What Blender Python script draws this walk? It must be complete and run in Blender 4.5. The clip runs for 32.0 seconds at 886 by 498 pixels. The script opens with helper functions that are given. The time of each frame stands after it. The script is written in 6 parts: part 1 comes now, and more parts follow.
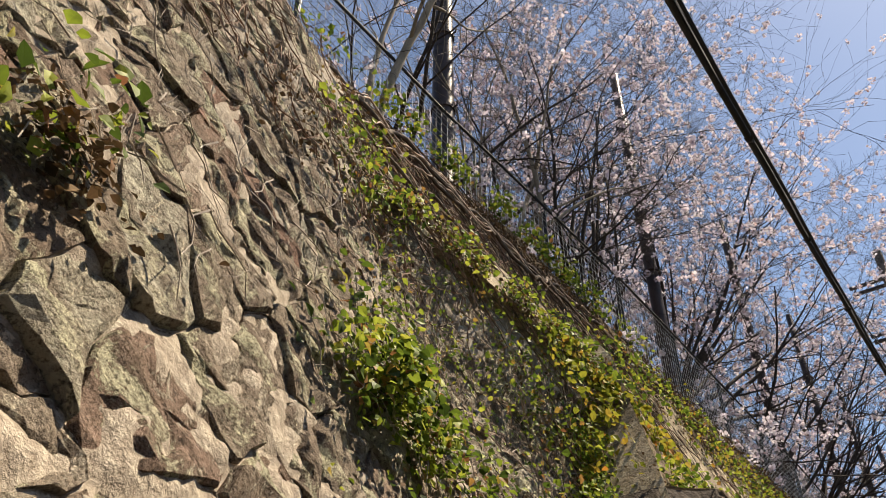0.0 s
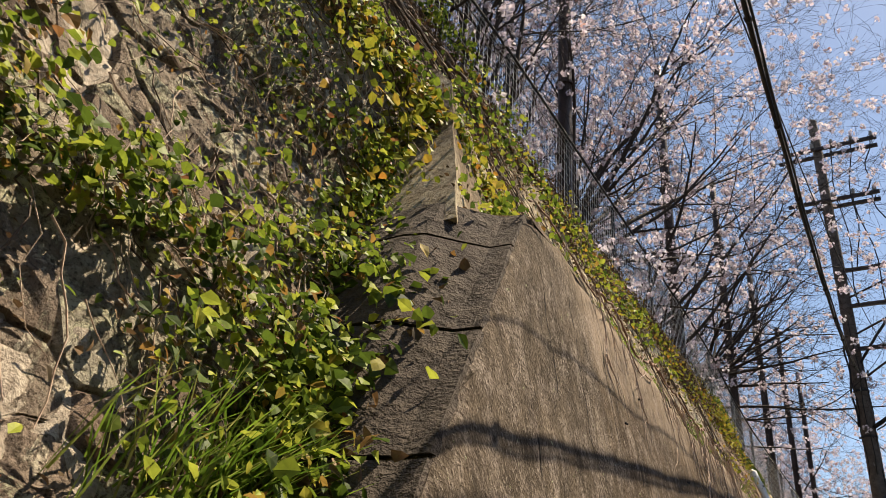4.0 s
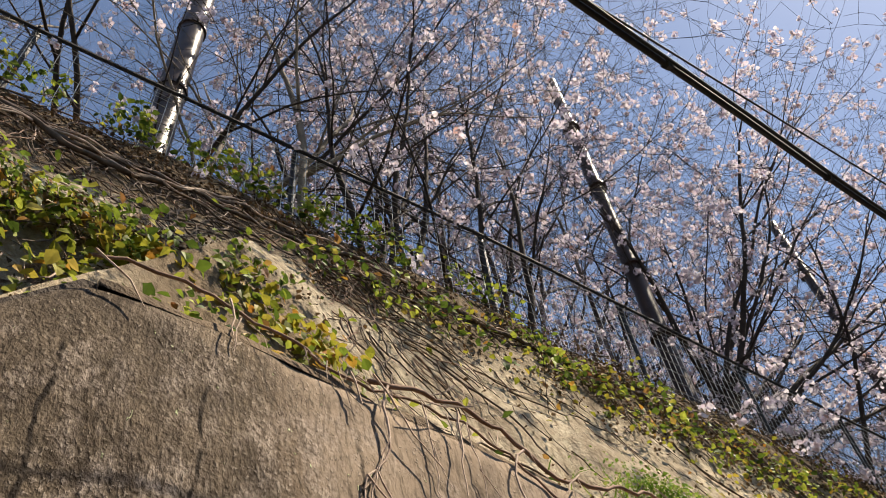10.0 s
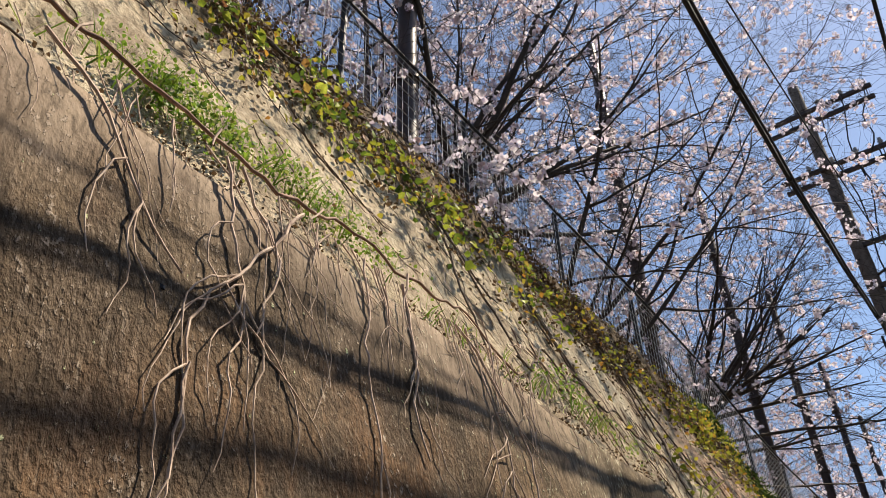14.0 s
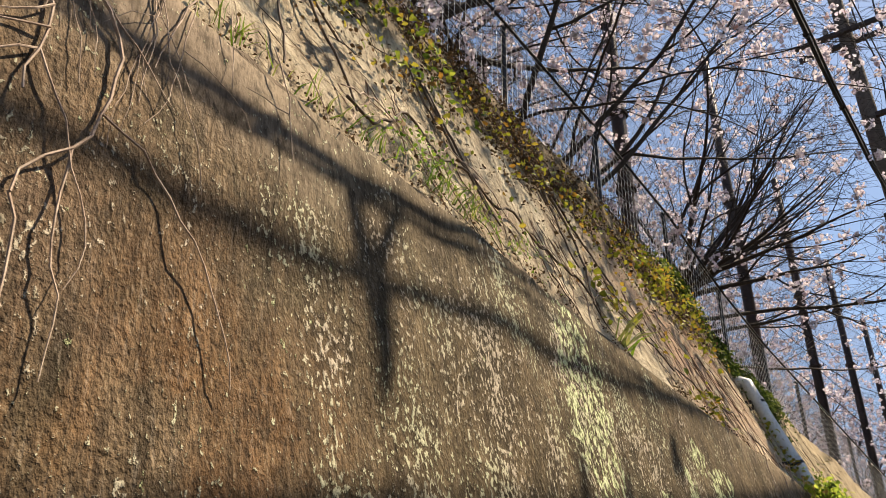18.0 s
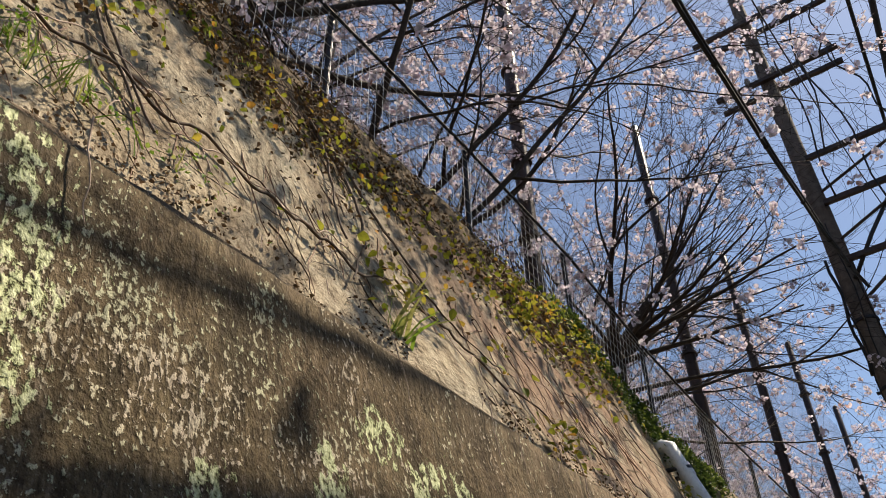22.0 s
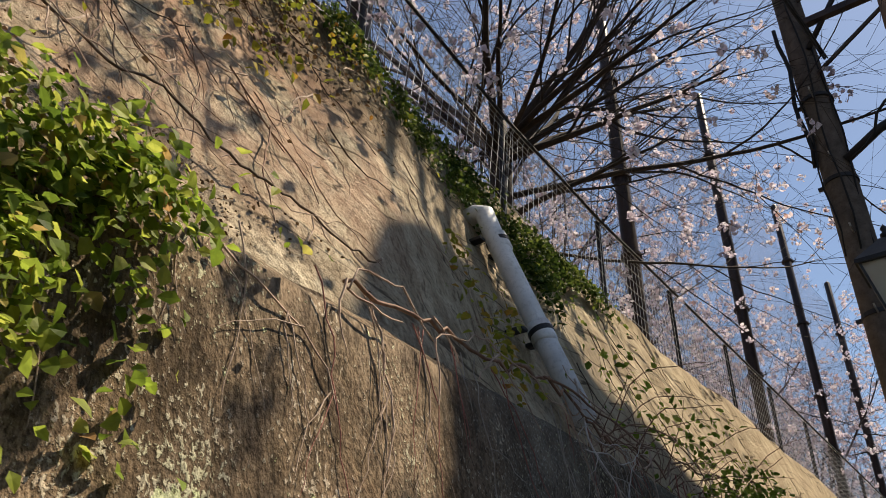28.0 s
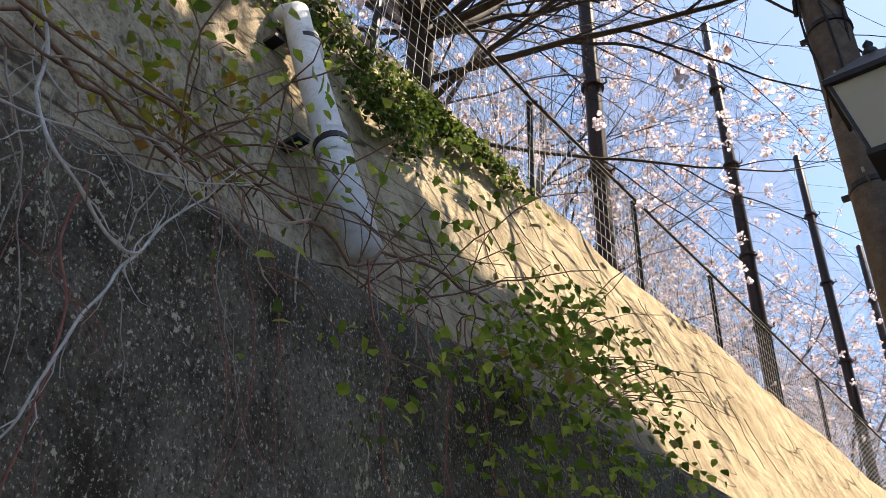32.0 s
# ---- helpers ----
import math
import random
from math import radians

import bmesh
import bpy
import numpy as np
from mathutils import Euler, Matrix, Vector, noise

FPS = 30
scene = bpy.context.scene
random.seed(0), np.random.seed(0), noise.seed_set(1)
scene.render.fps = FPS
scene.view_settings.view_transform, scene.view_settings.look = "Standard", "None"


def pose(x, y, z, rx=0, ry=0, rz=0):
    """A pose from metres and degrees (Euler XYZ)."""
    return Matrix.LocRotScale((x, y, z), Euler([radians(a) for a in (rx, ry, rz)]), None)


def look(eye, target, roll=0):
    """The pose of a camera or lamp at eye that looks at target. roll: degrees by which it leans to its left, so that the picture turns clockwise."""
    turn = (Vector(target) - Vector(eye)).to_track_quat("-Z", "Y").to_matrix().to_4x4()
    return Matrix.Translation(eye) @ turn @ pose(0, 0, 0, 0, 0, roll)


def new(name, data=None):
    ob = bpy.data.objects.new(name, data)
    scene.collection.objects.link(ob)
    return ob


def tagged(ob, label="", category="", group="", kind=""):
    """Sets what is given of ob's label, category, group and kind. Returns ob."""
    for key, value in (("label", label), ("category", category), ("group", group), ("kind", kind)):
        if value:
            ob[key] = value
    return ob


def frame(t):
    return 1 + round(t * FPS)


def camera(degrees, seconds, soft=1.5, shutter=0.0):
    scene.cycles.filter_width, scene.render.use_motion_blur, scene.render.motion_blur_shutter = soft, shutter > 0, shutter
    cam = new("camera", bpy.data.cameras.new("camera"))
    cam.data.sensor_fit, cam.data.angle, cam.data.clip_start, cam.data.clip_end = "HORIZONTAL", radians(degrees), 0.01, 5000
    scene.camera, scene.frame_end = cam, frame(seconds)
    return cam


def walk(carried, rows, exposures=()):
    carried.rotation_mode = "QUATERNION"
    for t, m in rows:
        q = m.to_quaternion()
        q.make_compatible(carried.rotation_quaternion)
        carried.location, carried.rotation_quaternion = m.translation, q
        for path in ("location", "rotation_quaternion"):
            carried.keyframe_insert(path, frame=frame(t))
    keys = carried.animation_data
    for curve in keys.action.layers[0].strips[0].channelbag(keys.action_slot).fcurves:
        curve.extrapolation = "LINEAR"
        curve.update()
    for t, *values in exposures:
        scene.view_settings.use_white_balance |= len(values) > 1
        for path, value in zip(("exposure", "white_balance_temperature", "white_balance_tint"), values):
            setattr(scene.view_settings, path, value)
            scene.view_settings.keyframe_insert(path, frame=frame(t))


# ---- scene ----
cam = camera(56.40, 32.0, soft=0.75, shutter=0.08)
PATH = [
    (0.0, pose(0.140, -3.294, 1.418, 127.75, 0.09, 35.93)),
    (0.5, pose(0.212, -3.046, 1.432, 127.73, -0.09, 36.57)),
    (1.0, pose(0.162, -2.847, 1.433, 126.04, 1.22, 34.85)),
    (1.5, pose(0.051, -2.613, 1.443, 121.76, 1.61, 31.74)),
    (2.0, pose(0.103, -2.232, 1.411, 117.40, 0.53, 29.44)),
    (2.5, pose(0.078, -1.983, 1.391, 117.28, -0.27, 29.05)),
    (4.5, pose(-0.100, -0.547, 1.453, 118.90, -4.84, 28.65)),
    (5.0, pose(-0.060, -0.098, 1.468, 119.09, -5.32, 28.56)),
    (5.5, pose(-0.093, 0.291, 1.467, 119.63, -3.95, 28.13)),
    (6.0, pose(-0.105, 0.663, 1.490, 120.40, -3.56, 27.78)),
    (6.5, pose(-0.024, 1.184, 1.491, 119.98, -4.59, 29.16)),
    (7.0, pose(-0.026, 1.556, 1.522, 120.66, -3.39, 31.31)),
    (7.5, pose(-0.066, 1.842, 1.569, 125.03, -1.52, 40.44)),
    (8.0, pose(-0.001, 2.070, 1.634, 132.49, -0.57, 54.83)),
    (8.5, pose(0.177, 2.114, 1.752, 137.02, 1.70, 59.95)),
    (9.0, pose(0.212, 2.052, 1.768, 142.91, 2.45, 59.21)),
    (9.5, pose(0.161, 2.046, 1.767, 145.29, 2.70, 58.75)),
    (10.0, pose(0.118, 2.131, 1.758, 141.74, 5.61, 55.29)),
    (10.5, pose(0.123, 2.242, 1.749, 136.34, 6.20, 49.61)),
    (11.0, pose(0.152, 2.488, 1.788, 132.72, 3.45, 45.65)),
    (11.5, pose(0.091, 2.667, 1.786, 130.32, 1.97, 43.79)),
    (12.0, pose(0.010, 2.846, 1.803, 129.70, 1.46, 42.00)),
    (12.5, pose(0.015, 3.223, 1.771, 125.37, 0.30, 39.45)),
    (13.0, pose(-0.001, 3.690, 1.776, 119.26, -0.50, 36.58)),
    (13.5, pose(-0.114, 4.062, 1.830, 123.66, 0.91, 34.38)),
    (15.5, pose(-0.030, 4.640, 1.853, 131.12, 4.96, 43.53)),
    (16.0, pose(-0.066, 4.769, 1.785, 123.72, 4.41, 39.49)),
    (16.5, pose(-0.047, 5.099, 1.784, 119.75, 2.50, 37.86)),
    (17.0, pose(-0.109, 5.451, 1.755, 117.52, 2.02, 36.00)),
    (17.5, pose(-0.161, 5.765, 1.793, 117.83, 1.07, 34.64)),
    (18.0, pose(-0.147, 6.095, 1.826, 120.09, -1.14, 35.52)),
    (18.5, pose(-0.253, 6.401, 1.842, 122.41, -0.69, 36.13)),
    (19.0, pose(-0.381, 6.607, 1.889, 123.66, -0.42, 35.78)),
    (19.5, pose(-0.317, 6.841, 1.883, 126.19, -1.08, 38.06)),
    (20.0, pose(-0.221, 7.161, 1.915, 129.03, -1.38, 40.19)),
    (20.5, pose(-0.261, 7.412, 1.939, 130.09, 0.08, 38.94)),
    (21.0, pose(-0.268, 7.727, 1.950, 130.56, 1.57, 38.60)),
    (21.5, pose(-0.113, 8.056, 1.975, 129.93, 1.43, 38.14)),
    (22.0, pose(-0.118, 8.361, 1.961, 128.42, 1.53, 35.61)),
    (22.5, pose(-0.154, 8.629, 1.941, 127.19, 2.31, 34.59)),
    (23.0, pose(-0.127, 8.975, 1.947, 126.84, 1.44, 34.88)),
    (23.5, pose(-0.112, 9.277, 1.963, 127.23, -0.85, 34.07)),
    (24.0, pose(-0.235, 9.542, 1.996, 127.61, -1.01, 34.09)),
    (24.5, pose(-0.275, 9.928, 2.010, 127.15, -0.38, 34.87)),
    (25.0, pose(-0.233, 10.317, 2.061, 124.57, -0.53, 33.49)),
    (25.5, pose(-0.269, 10.694, 2.046, 121.32, 0.70, 32.19)),
    (27.5, pose(-0.072, 11.870, 2.200, 122.45, -0.67, 36.62)),
    (28.0, pose(-0.027, 12.310, 2.225, 121.69, -0.40, 36.30)),
    (28.5, pose(0.007, 12.593, 2.202, 121.90, -0.31, 35.98)),
    (29.0, pose(-0.073, 12.881, 2.237, 122.31, -1.16, 35.17)),
    (29.5, pose(-0.077, 13.220, 2.213, 122.23, -1.93, 37.21)),
    (30.0, pose(-0.045, 13.588, 2.249, 121.35, -2.17, 38.85)),
    (30.5, pose(-0.084, 13.892, 2.274, 121.33, -1.16, 38.97)),
    (31.0, pose(-0.064, 14.177, 2.272, 121.71, -1.77, 38.79)),
    (31.5, pose(-0.067, 14.533, 2.296, 120.19, -3.58, 38.12)),
    (32.0, pose(-0.151, 14.799, 2.321, 121.16, -1.70, 38.72)),
]
walk(cam, PATH, [(0.0, 1.0, 6900, 10), (2.0, 1.0, 7000, 10), (4.5, 1.0, 6950, 10), (7.2, 1.0, 6850, 10), (8.0, 1.2, 6600, 10), (8.6, 1.25, 6600, 10), (9.4, 1.0, 6700, 10),
                 (12.0, 0.95, 6350, 10), (13.0, 1.05, 6500, 10), (16.0, 1.1, 6750, 10), (17.0, 1.25, 7000, 10), (18.0, 1.15, 7050, 10), (19.0, 1.05, 7000, 10), (20.0, 1.0, 6750, 10), (22.0, 0.85, 6650, 10),
                 (25.0, 0.85, 7000, 10), (28.0, 0.8, 6800, 10), (29.0, 0.75, 6700, 10), (30.5, 1.0, 6450, 10), (31.2, 1.35, 6450, 10), (32.0, 1.8, 6800, 10)])

# ---- light ----
SUN = Vector((0.283, 0.412, 0.866)).normalized()
world = bpy.data.worlds.new("sky")
scene.world = world
world.use_nodes = True
wn = world.node_tree
sky = wn.nodes.new("ShaderNodeTexSky")
sky.sky_type = 'NISHITA'
sky.sun_disc = False
sky.sun_elevation = math.asin(SUN.z)
sky.sun_rotation = math.atan2(SUN.x, SUN.y)
sky.air_density, sky.dust_density, sky.ozone_density = 1.0, 0.6, 1.6
wn.nodes["Background"].inputs[1].default_value = 0.08
wn.links.new(sky.outputs[0], wn.nodes["Background"].inputs[0])
sun_data = bpy.data.lights.new("sun", 'SUN')
sun_data.energy, sun_data.angle, sun_data.color = 5.0, radians(0.42), (1.0, 0.87, 0.70)
sun = new("sun", sun_data)
sun.matrix_world = look((0, 0, 60), Vector((0, 0, 60)) - SUN)


# ---- materials ----
class Nodes:
    """A small builder for node materials."""

    def __init__(self, name):
        self.m = bpy.data.materials.new(name)
        self.m.use_nodes = True
        self.t = self.m.node_tree
        self.b = self.t.nodes["Principled BSDF"]
        self.co = self.t.nodes.new("ShaderNodeTexCoord").outputs["Object"]

    def put(self, sock, v):
        if hasattr(v, "is_linked"):
            self.t.links.new(v, sock)
        else:
            sock.default_value = v

    def scaled(self, s):
        n = self.t.nodes.new("ShaderNodeMapping")
        n.inputs["Scale"].default_value = s
        self.t.links.new(self.co, n.inputs[0])
        return n.outputs[0]

    def noise(self, scale, detail=4.0, rough=0.55, co=None, distort=0.0):
        n = self.t.nodes.new("ShaderNodeTexNoise")
        self.t.links.new(co or self.co, n.inputs["Vector"])
        n.inputs["Scale"].default_value, n.inputs["Detail"].default_value = scale, detail
        n.inputs["Roughness"].default_value, n.inputs["Distortion"].default_value = rough, distort
        return n.outputs[0]

    def ramp(self, v, *stops):
        n = self.t.nodes.new("ShaderNodeValToRGB")
        e = n.color_ramp.elements
        while len(e) < len(stops):
            e.new(0.5)
        for k, (p, c) in zip(e, stops):
            k.position = p
            k.color = (*c, 1) if isinstance(c, tuple) else (c, c, c, 1)
        self.t.links.new(v, n.inputs[0])
        return n.outputs[0]

    def mix(self, f, a, b, mode='MIX'):
        n = self.t.nodes.new("ShaderNodeMix")
        n.data_type, n.blend_type = 'RGBA', mode
        self.put(n.inputs[0], f)
        for s, v in ((n.inputs[6], a), (n.inputs[7], b)):
            self.put(s, (*v, 1) if isinstance(v, tuple) else v)
        return n.outputs[2]

    def math(self, op, a, b=0.0, clamp=False):
        n = self.t.nodes.new("ShaderNodeMath")
        n.operation, n.use_clamp = op, clamp
        self.put(n.inputs[0], a), self.put(n.inputs[1], b)
        return n.outputs[0]

    def axis(self, k):
        n = self.t.nodes.new("ShaderNodeSeparateXYZ")
        self.t.links.new(self.co, n.inputs[0])
        return n.outputs[k]

    def span(self, v, a, b):
        n = self.t.nodes.new("ShaderNodeMapRange")
        n.interpolation_type = 'SMOOTHSTEP'
        self.put(n.inputs[0], v)
        n.inputs[1].default_value, n.inputs[2].default_value = a, b
        return n.outputs[0]

    def near(self, y, z, ry, rz):
        """1 at the middle of a stain on the wall, 0 at its rim."""
        a = self.math('MULTIPLY', self.math('SUBTRACT', self.axis(1), y), 1 / ry)
        b = self.math('MULTIPLY', self.math('SUBTRACT', self.axis(2), z), 1 / rz)
        d = self.math('ADD', self.math('MULTIPLY', a, a), self.math('MULTIPLY', b, b))
        return self.math('SUBTRACT', 1.0, d, clamp=True)

    def random(self):
        return self.t.nodes.new("ShaderNodeObjectInfo").outputs["Random"]

    def island(self):
        return self.t.nodes.new("ShaderNodeNewGeometry").outputs["Random Per Island"]

    def bump(self, height, strength=0.5, distance=0.02, after=None):
        n = self.t.nodes.new("ShaderNodeBump")
        n.inputs["Strength"].default_value, n.inputs["Distance"].default_value = strength, distance
        self.t.links.new(height, n.inputs["Height"])
        if after:
            self.t.links.new(after, n.inputs["Normal"])
        return n.outputs[0]

    def done(self, color, rough=0.9, normal=None, metal=0.0, thru=0.0, specular=0.3):
        self.put(self.b.inputs["Base Color"], (*color, 1) if isinstance(color, tuple) else color)
        self.put(self.b.inputs["Roughness"], rough)
        self.b.inputs["Metallic"].default_value = metal
        self.b.inputs["Specular IOR Level"].default_value = specular
        if normal:
            self.t.links.new(normal, self.b.inputs["Normal"])
        if thru:
            tr = self.t.nodes.new("ShaderNodeBsdfTranslucent")
            self.put(tr.inputs[0], (*color, 1) if isinstance(color, tuple) else color)
            mx = self.t.nodes.new("ShaderNodeMixShader")
            mx.inputs[0].default_value = thru
            self.t.links.new(self.b.outputs[0], mx.inputs[1])
            self.t.links.new(tr.outputs[0], mx.inputs[2])
            self.t.links.new(mx.outputs[0], self.t.nodes["Material Output"].inputs[0])
        return self.m


def mat_lower_wall():
    """Old rough concrete: brown, streaked, with rust, lichen and dark stains."""
    n = Nodes("weathered_concrete")
    blotch = n.noise(1.0, 5, 0.6, n.scaled((6, 6, 3)), 0.2)
    streak = n.noise(1.0, 5, 0.6, n.scaled((13, 13, 0.7)), 0.15)
    large = n.noise(0.8, 4, 0.6)
    grain = n.noise(1.0, 4, 0.7, n.scaled((80, 80, 55)))
    fleck = n.noise(1.0, 3, 0.62, n.scaled((74, 74, 46)))
    c = n.ramp(blotch, (0.30, (0.06, 0.040, 0.024)), (0.50, (0.16, 0.108, 0.066)), (0.70, (0.29, 0.203, 0.13)))
    c = n.mix(n.ramp(large, (0.42, 0.0), (0.60, 0.6)), c, (0.195, 0.128, 0.078))
    c = n.mix(n.ramp(streak, (0.37, 0.85), (0.46, 0.0)), c, (0.032, 0.022, 0.014))
    hue = n.noise(1.0, 4, 0.6, n.scaled((4.5, 4.5, 3.0)))
    c = n.mix(n.ramp(hue, (0.54, 0.0), (0.66, 0.55)), c, (0.20, 0.125, 0.085))
    c = n.mix(n.ramp(hue, (0.34, 0.5), (0.46, 0.0)), c, (0.085, 0.072, 0.045))
    tan = n.math('MULTIPLY', n.span(n.axis(1), 10.5, 12.5), n.ramp(n.noise(1.0, 5, 0.6, n.scaled((2.5, 2.5, 1.3))), (0.40, 0.0), (0.6, 0.75)))
    c = n.mix(tan, c, n.mix(n.ramp(grain, (0.38, 0.0), (0.62, 1.0)), (0.19, 0.13, 0.085), (0.46, 0.34, 0.235)))
    grime = n.math('MULTIPLY', n.math('SUBTRACT', 1.0, n.span(n.axis(1), 5.6, 7.4)), n.ramp(n.noise(1.6, 4, 0.6), (0.3, 0.25), (0.6, 0.6)))
    c = n.mix(grime, c, n.mix(n.ramp(blotch, (0.36, 0.0), (0.66, 1.0)), (0.03, 0.022, 0.016), (0.135, 0.102, 0.075)))
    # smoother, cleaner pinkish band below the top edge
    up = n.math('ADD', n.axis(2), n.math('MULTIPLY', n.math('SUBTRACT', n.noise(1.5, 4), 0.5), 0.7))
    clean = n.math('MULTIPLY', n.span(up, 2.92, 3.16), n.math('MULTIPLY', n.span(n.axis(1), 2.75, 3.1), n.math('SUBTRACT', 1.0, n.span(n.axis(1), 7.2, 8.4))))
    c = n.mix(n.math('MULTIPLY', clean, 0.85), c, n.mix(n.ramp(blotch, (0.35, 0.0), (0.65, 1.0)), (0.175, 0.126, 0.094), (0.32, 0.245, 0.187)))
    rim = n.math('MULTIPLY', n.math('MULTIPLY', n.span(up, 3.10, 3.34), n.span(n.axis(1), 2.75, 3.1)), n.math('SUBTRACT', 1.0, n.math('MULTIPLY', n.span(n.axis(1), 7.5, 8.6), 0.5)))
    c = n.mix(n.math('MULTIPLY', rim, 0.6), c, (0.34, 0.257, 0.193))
    # older dark concrete at the near end, with its rounded rim
    edge = n.math('ADD', n.math('SUBTRACT', n.axis(1), n.math('MULTIPLY', n.math('SUBTRACT', 3.6, n.axis(2)), 0.25)), n.math('MULTIPLY', n.noise(2.5, 3), 0.3))
    dark = n.math('SUBTRACT', 1.0, n.span(edge, 2.78, 2.94))
    c = n.mix(n.math('MULTIPLY', dark, 0.8), c, n.mix(n.ramp(blotch, (0.38, 0.0), (0.66, 1.0)), (0.055, 0.041, 0.030), (0.175, 0.135, 0.102)))
    olive = n.math('MULTIPLY', n.span(n.axis(1), 6.6, 7.8), n.math('SUBTRACT', 1.0, n.span(n.axis(1), 10.2, 12.5)))
    c = n.mix(n.math('MULTIPLY', olive, 0.6), c, n.mix(n.ramp(blotch, (0.36, 0.0), (0.66, 1.0)), (0.05, 0.04, 0.02), (0.16, 0.125, 0.07)))
    mottle = n.noise(1.0, 5, 0.7, n.scaled((22, 22, 11)))
    c = n.mix(n.math('MULTIPLY', n.ramp(mottle, (0.36, 0.8), (0.50, 0.0)), n.span(n.axis(1), 5.8, 7.4)), c, (0.03, 0.022, 0.012))
    stain = n.math('MULTIPLY', n.ramp(n.math('MAXIMUM', n.near(3.95, 2.25, 1.1, 0.85), n.near(5.6, 2.3, 1.1, 0.95)), (0.0, 0.0), (0.4, 1.0)), n.ramp(n.noise(3.0, 4, 0.6), (0.35, 0.35), (0.6, 0.75)))
    c = n.mix(stain, c, (0.07, 0.049, 0.036))
    # rust-brown patches
    spot = n.math('MAXIMUM', n.near(6.15, 2.05, 1.7, 0.95), n.math('MULTIPLY', n.near(4.1, 2.2, 0.5, 0.4), 0.8))
    rust = n.math('MULTIPLY', spot, n.ramp(n.noise(1.0, 5, 0.65, n.scaled((3.0, 3.0, 1.4))), (0.45, 0.0), (0.60, 1.0)))
    c = n.mix(n.math('MULTIPLY', rust, 0.72), c, n.mix(n.ramp(blotch, (0.35, 0.0), (0.65, 1.0)), (0.11, 0.05, 0.02), (0.37, 0.18, 0.075)))
    haze = n.math('MULTIPLY', n.ramp(n.noise(1.0, 5, 0.65, n.scaled((9, 9, 5))), (0.48, 0.0), (0.64, 0.6)), n.math('MULTIPLY', n.math('SUBTRACT', 1.0, n.span(n.axis(1), 3.2, 5.6)), n.math('SUBTRACT', 1.0, n.span(n.axis(2), 3.2, 3.7))))
    c = n.mix(haze, c, n.mix(n.ramp(grain, (0.4, 0.0), (0.6, 1.0)), (0.15, 0.112, 0.09), (0.50, 0.41, 0.36)))
    # greyer concrete further up the road, its colour darkened to deepen the shade
    far_shade = n.span(n.math('ADD', n.axis(1), n.math('MULTIPLY', n.noise(2.2, 4, 0.6), 0.9)), 14.5, 15.3)
    c = n.mix(n.math('MULTIPLY', far_shade, 0.8), c, n.mix(n.ramp(blotch, (0.36, 0.0), (0.66, 1.0)), (0.038, 0.033, 0.027), (0.185, 0.165, 0.138)))
    # coarse dark pits and grain
    calm = n.math('SUBTRACT', 1.0, n.math('MULTIPLY', n.math('MAXIMUM', clean, rim), 0.75))
    c = n.mix(n.math('MULTIPLY', n.ramp(grain, (0.36, 0.7), (0.47, 0.0)), calm), c, (0.035, 0.024, 0.016))
    c = n.mix(n.math('MULTIPLY', n.ramp(grain, (0.58, 0.0), (0.68, 0.45)), calm), c, (0.30, 0.225, 0.155))
    dust = n.noise(1.0, 3, 0.7, n.scaled((150, 150, 95)))
    c = n.mix(n.math('MULTIPLY', n.ramp(dust, (0.61, 0.0), (0.70, 0.4)), calm), c, (0.42, 0.345, 0.265))
    c = n.mix(n.math('MULTIPLY', n.ramp(dust, (0.34, 0.5), (0.43, 0.0)), calm), c, (0.035, 0.025, 0.016))
    # lichen: crisp pale flecks, denser in some stretches
    field = n.math('MAXIMUM', n.math('MULTIPLY', n.near(8.7, 2.5, 1.9, 1.3), 0.75), n.math('MULTIPLY', n.near(12.5, 2.3, 2.3, 1.4), 0.62))
    field = n.math('MAXIMUM', field, n.math('MULTIPLY', n.near(2.3, 1.9, 1.5, 1.0), 0.15))
    field = n.math('MAXIMUM', field, n.math('MULTIPLY', n.near(4.4, 1.9, 2.2, 0.8), 0.12))
    field = n.math('MAXIMUM', field, n.math('MULTIPLY', n.near(2.7, 3.1, 1.0, 0.7), 0.2))
    field = n.math('MULTIPLY', field, calm)
    broad = n.math('MULTIPLY', n.math('SUBTRACT', n.noise(1.0, 4, 0.6, n.scaled((5.0, 5.0, 2.6))), 0.5), 0.5)
    level = n.math('ADD', fleck, n.math('ADD', broad, n.math('MULTIPLY', field, 0.125)))
    crust = n.ramp(level, (0.635, 0.0), (0.665, 1.0))
    pale = n.mix(n.ramp(n.noise(2.3), (0.42, 0.0), (0.58, 1.0)), (0.58, 0.485, 0.385), (0.55, 0.53, 0.37))
    old = n.math('SUBTRACT', 1.0, n.span(n.axis(1), 5.0, 7.0))
    pale = n.mix(old, pale, (0.45, 0.365, 0.305))
    c = n.mix(n.math('MULTIPLY', crust, n.math('SUBTRACT', 0.85, n.math('MULTIPLY', old, 0.4))), c, pale)
    c = n.mix(n.math('MULTIPLY', far_shade, n.ramp(dust, (0.58, 0.0), (0.66, 0.7))), c, (0.55, 0.54, 0.50))
    # dry: the wall outside the darkened far stretch
    dry = n.math('SUBTRACT', 1.0, far_shade)
    line = n.noise(1.0, 4, 0.65, n.scaled((75, 75, 7)))
    c = n.mix(n.math('MULTIPLY', n.ramp(line, (0.40, 0.5), (0.50, 0.0)), dry), c, (0.06, 0.043, 0.03))
    c = n.mix(n.math('MULTIPLY', n.ramp(line, (0.56, 0.0), (0.68, 0.3)), dry), c, (0.34, 0.27, 0.215))
    heart = n.math('MULTIPLY', n.near(8.8, 2.9, 0.27, 0.55), 0.75)
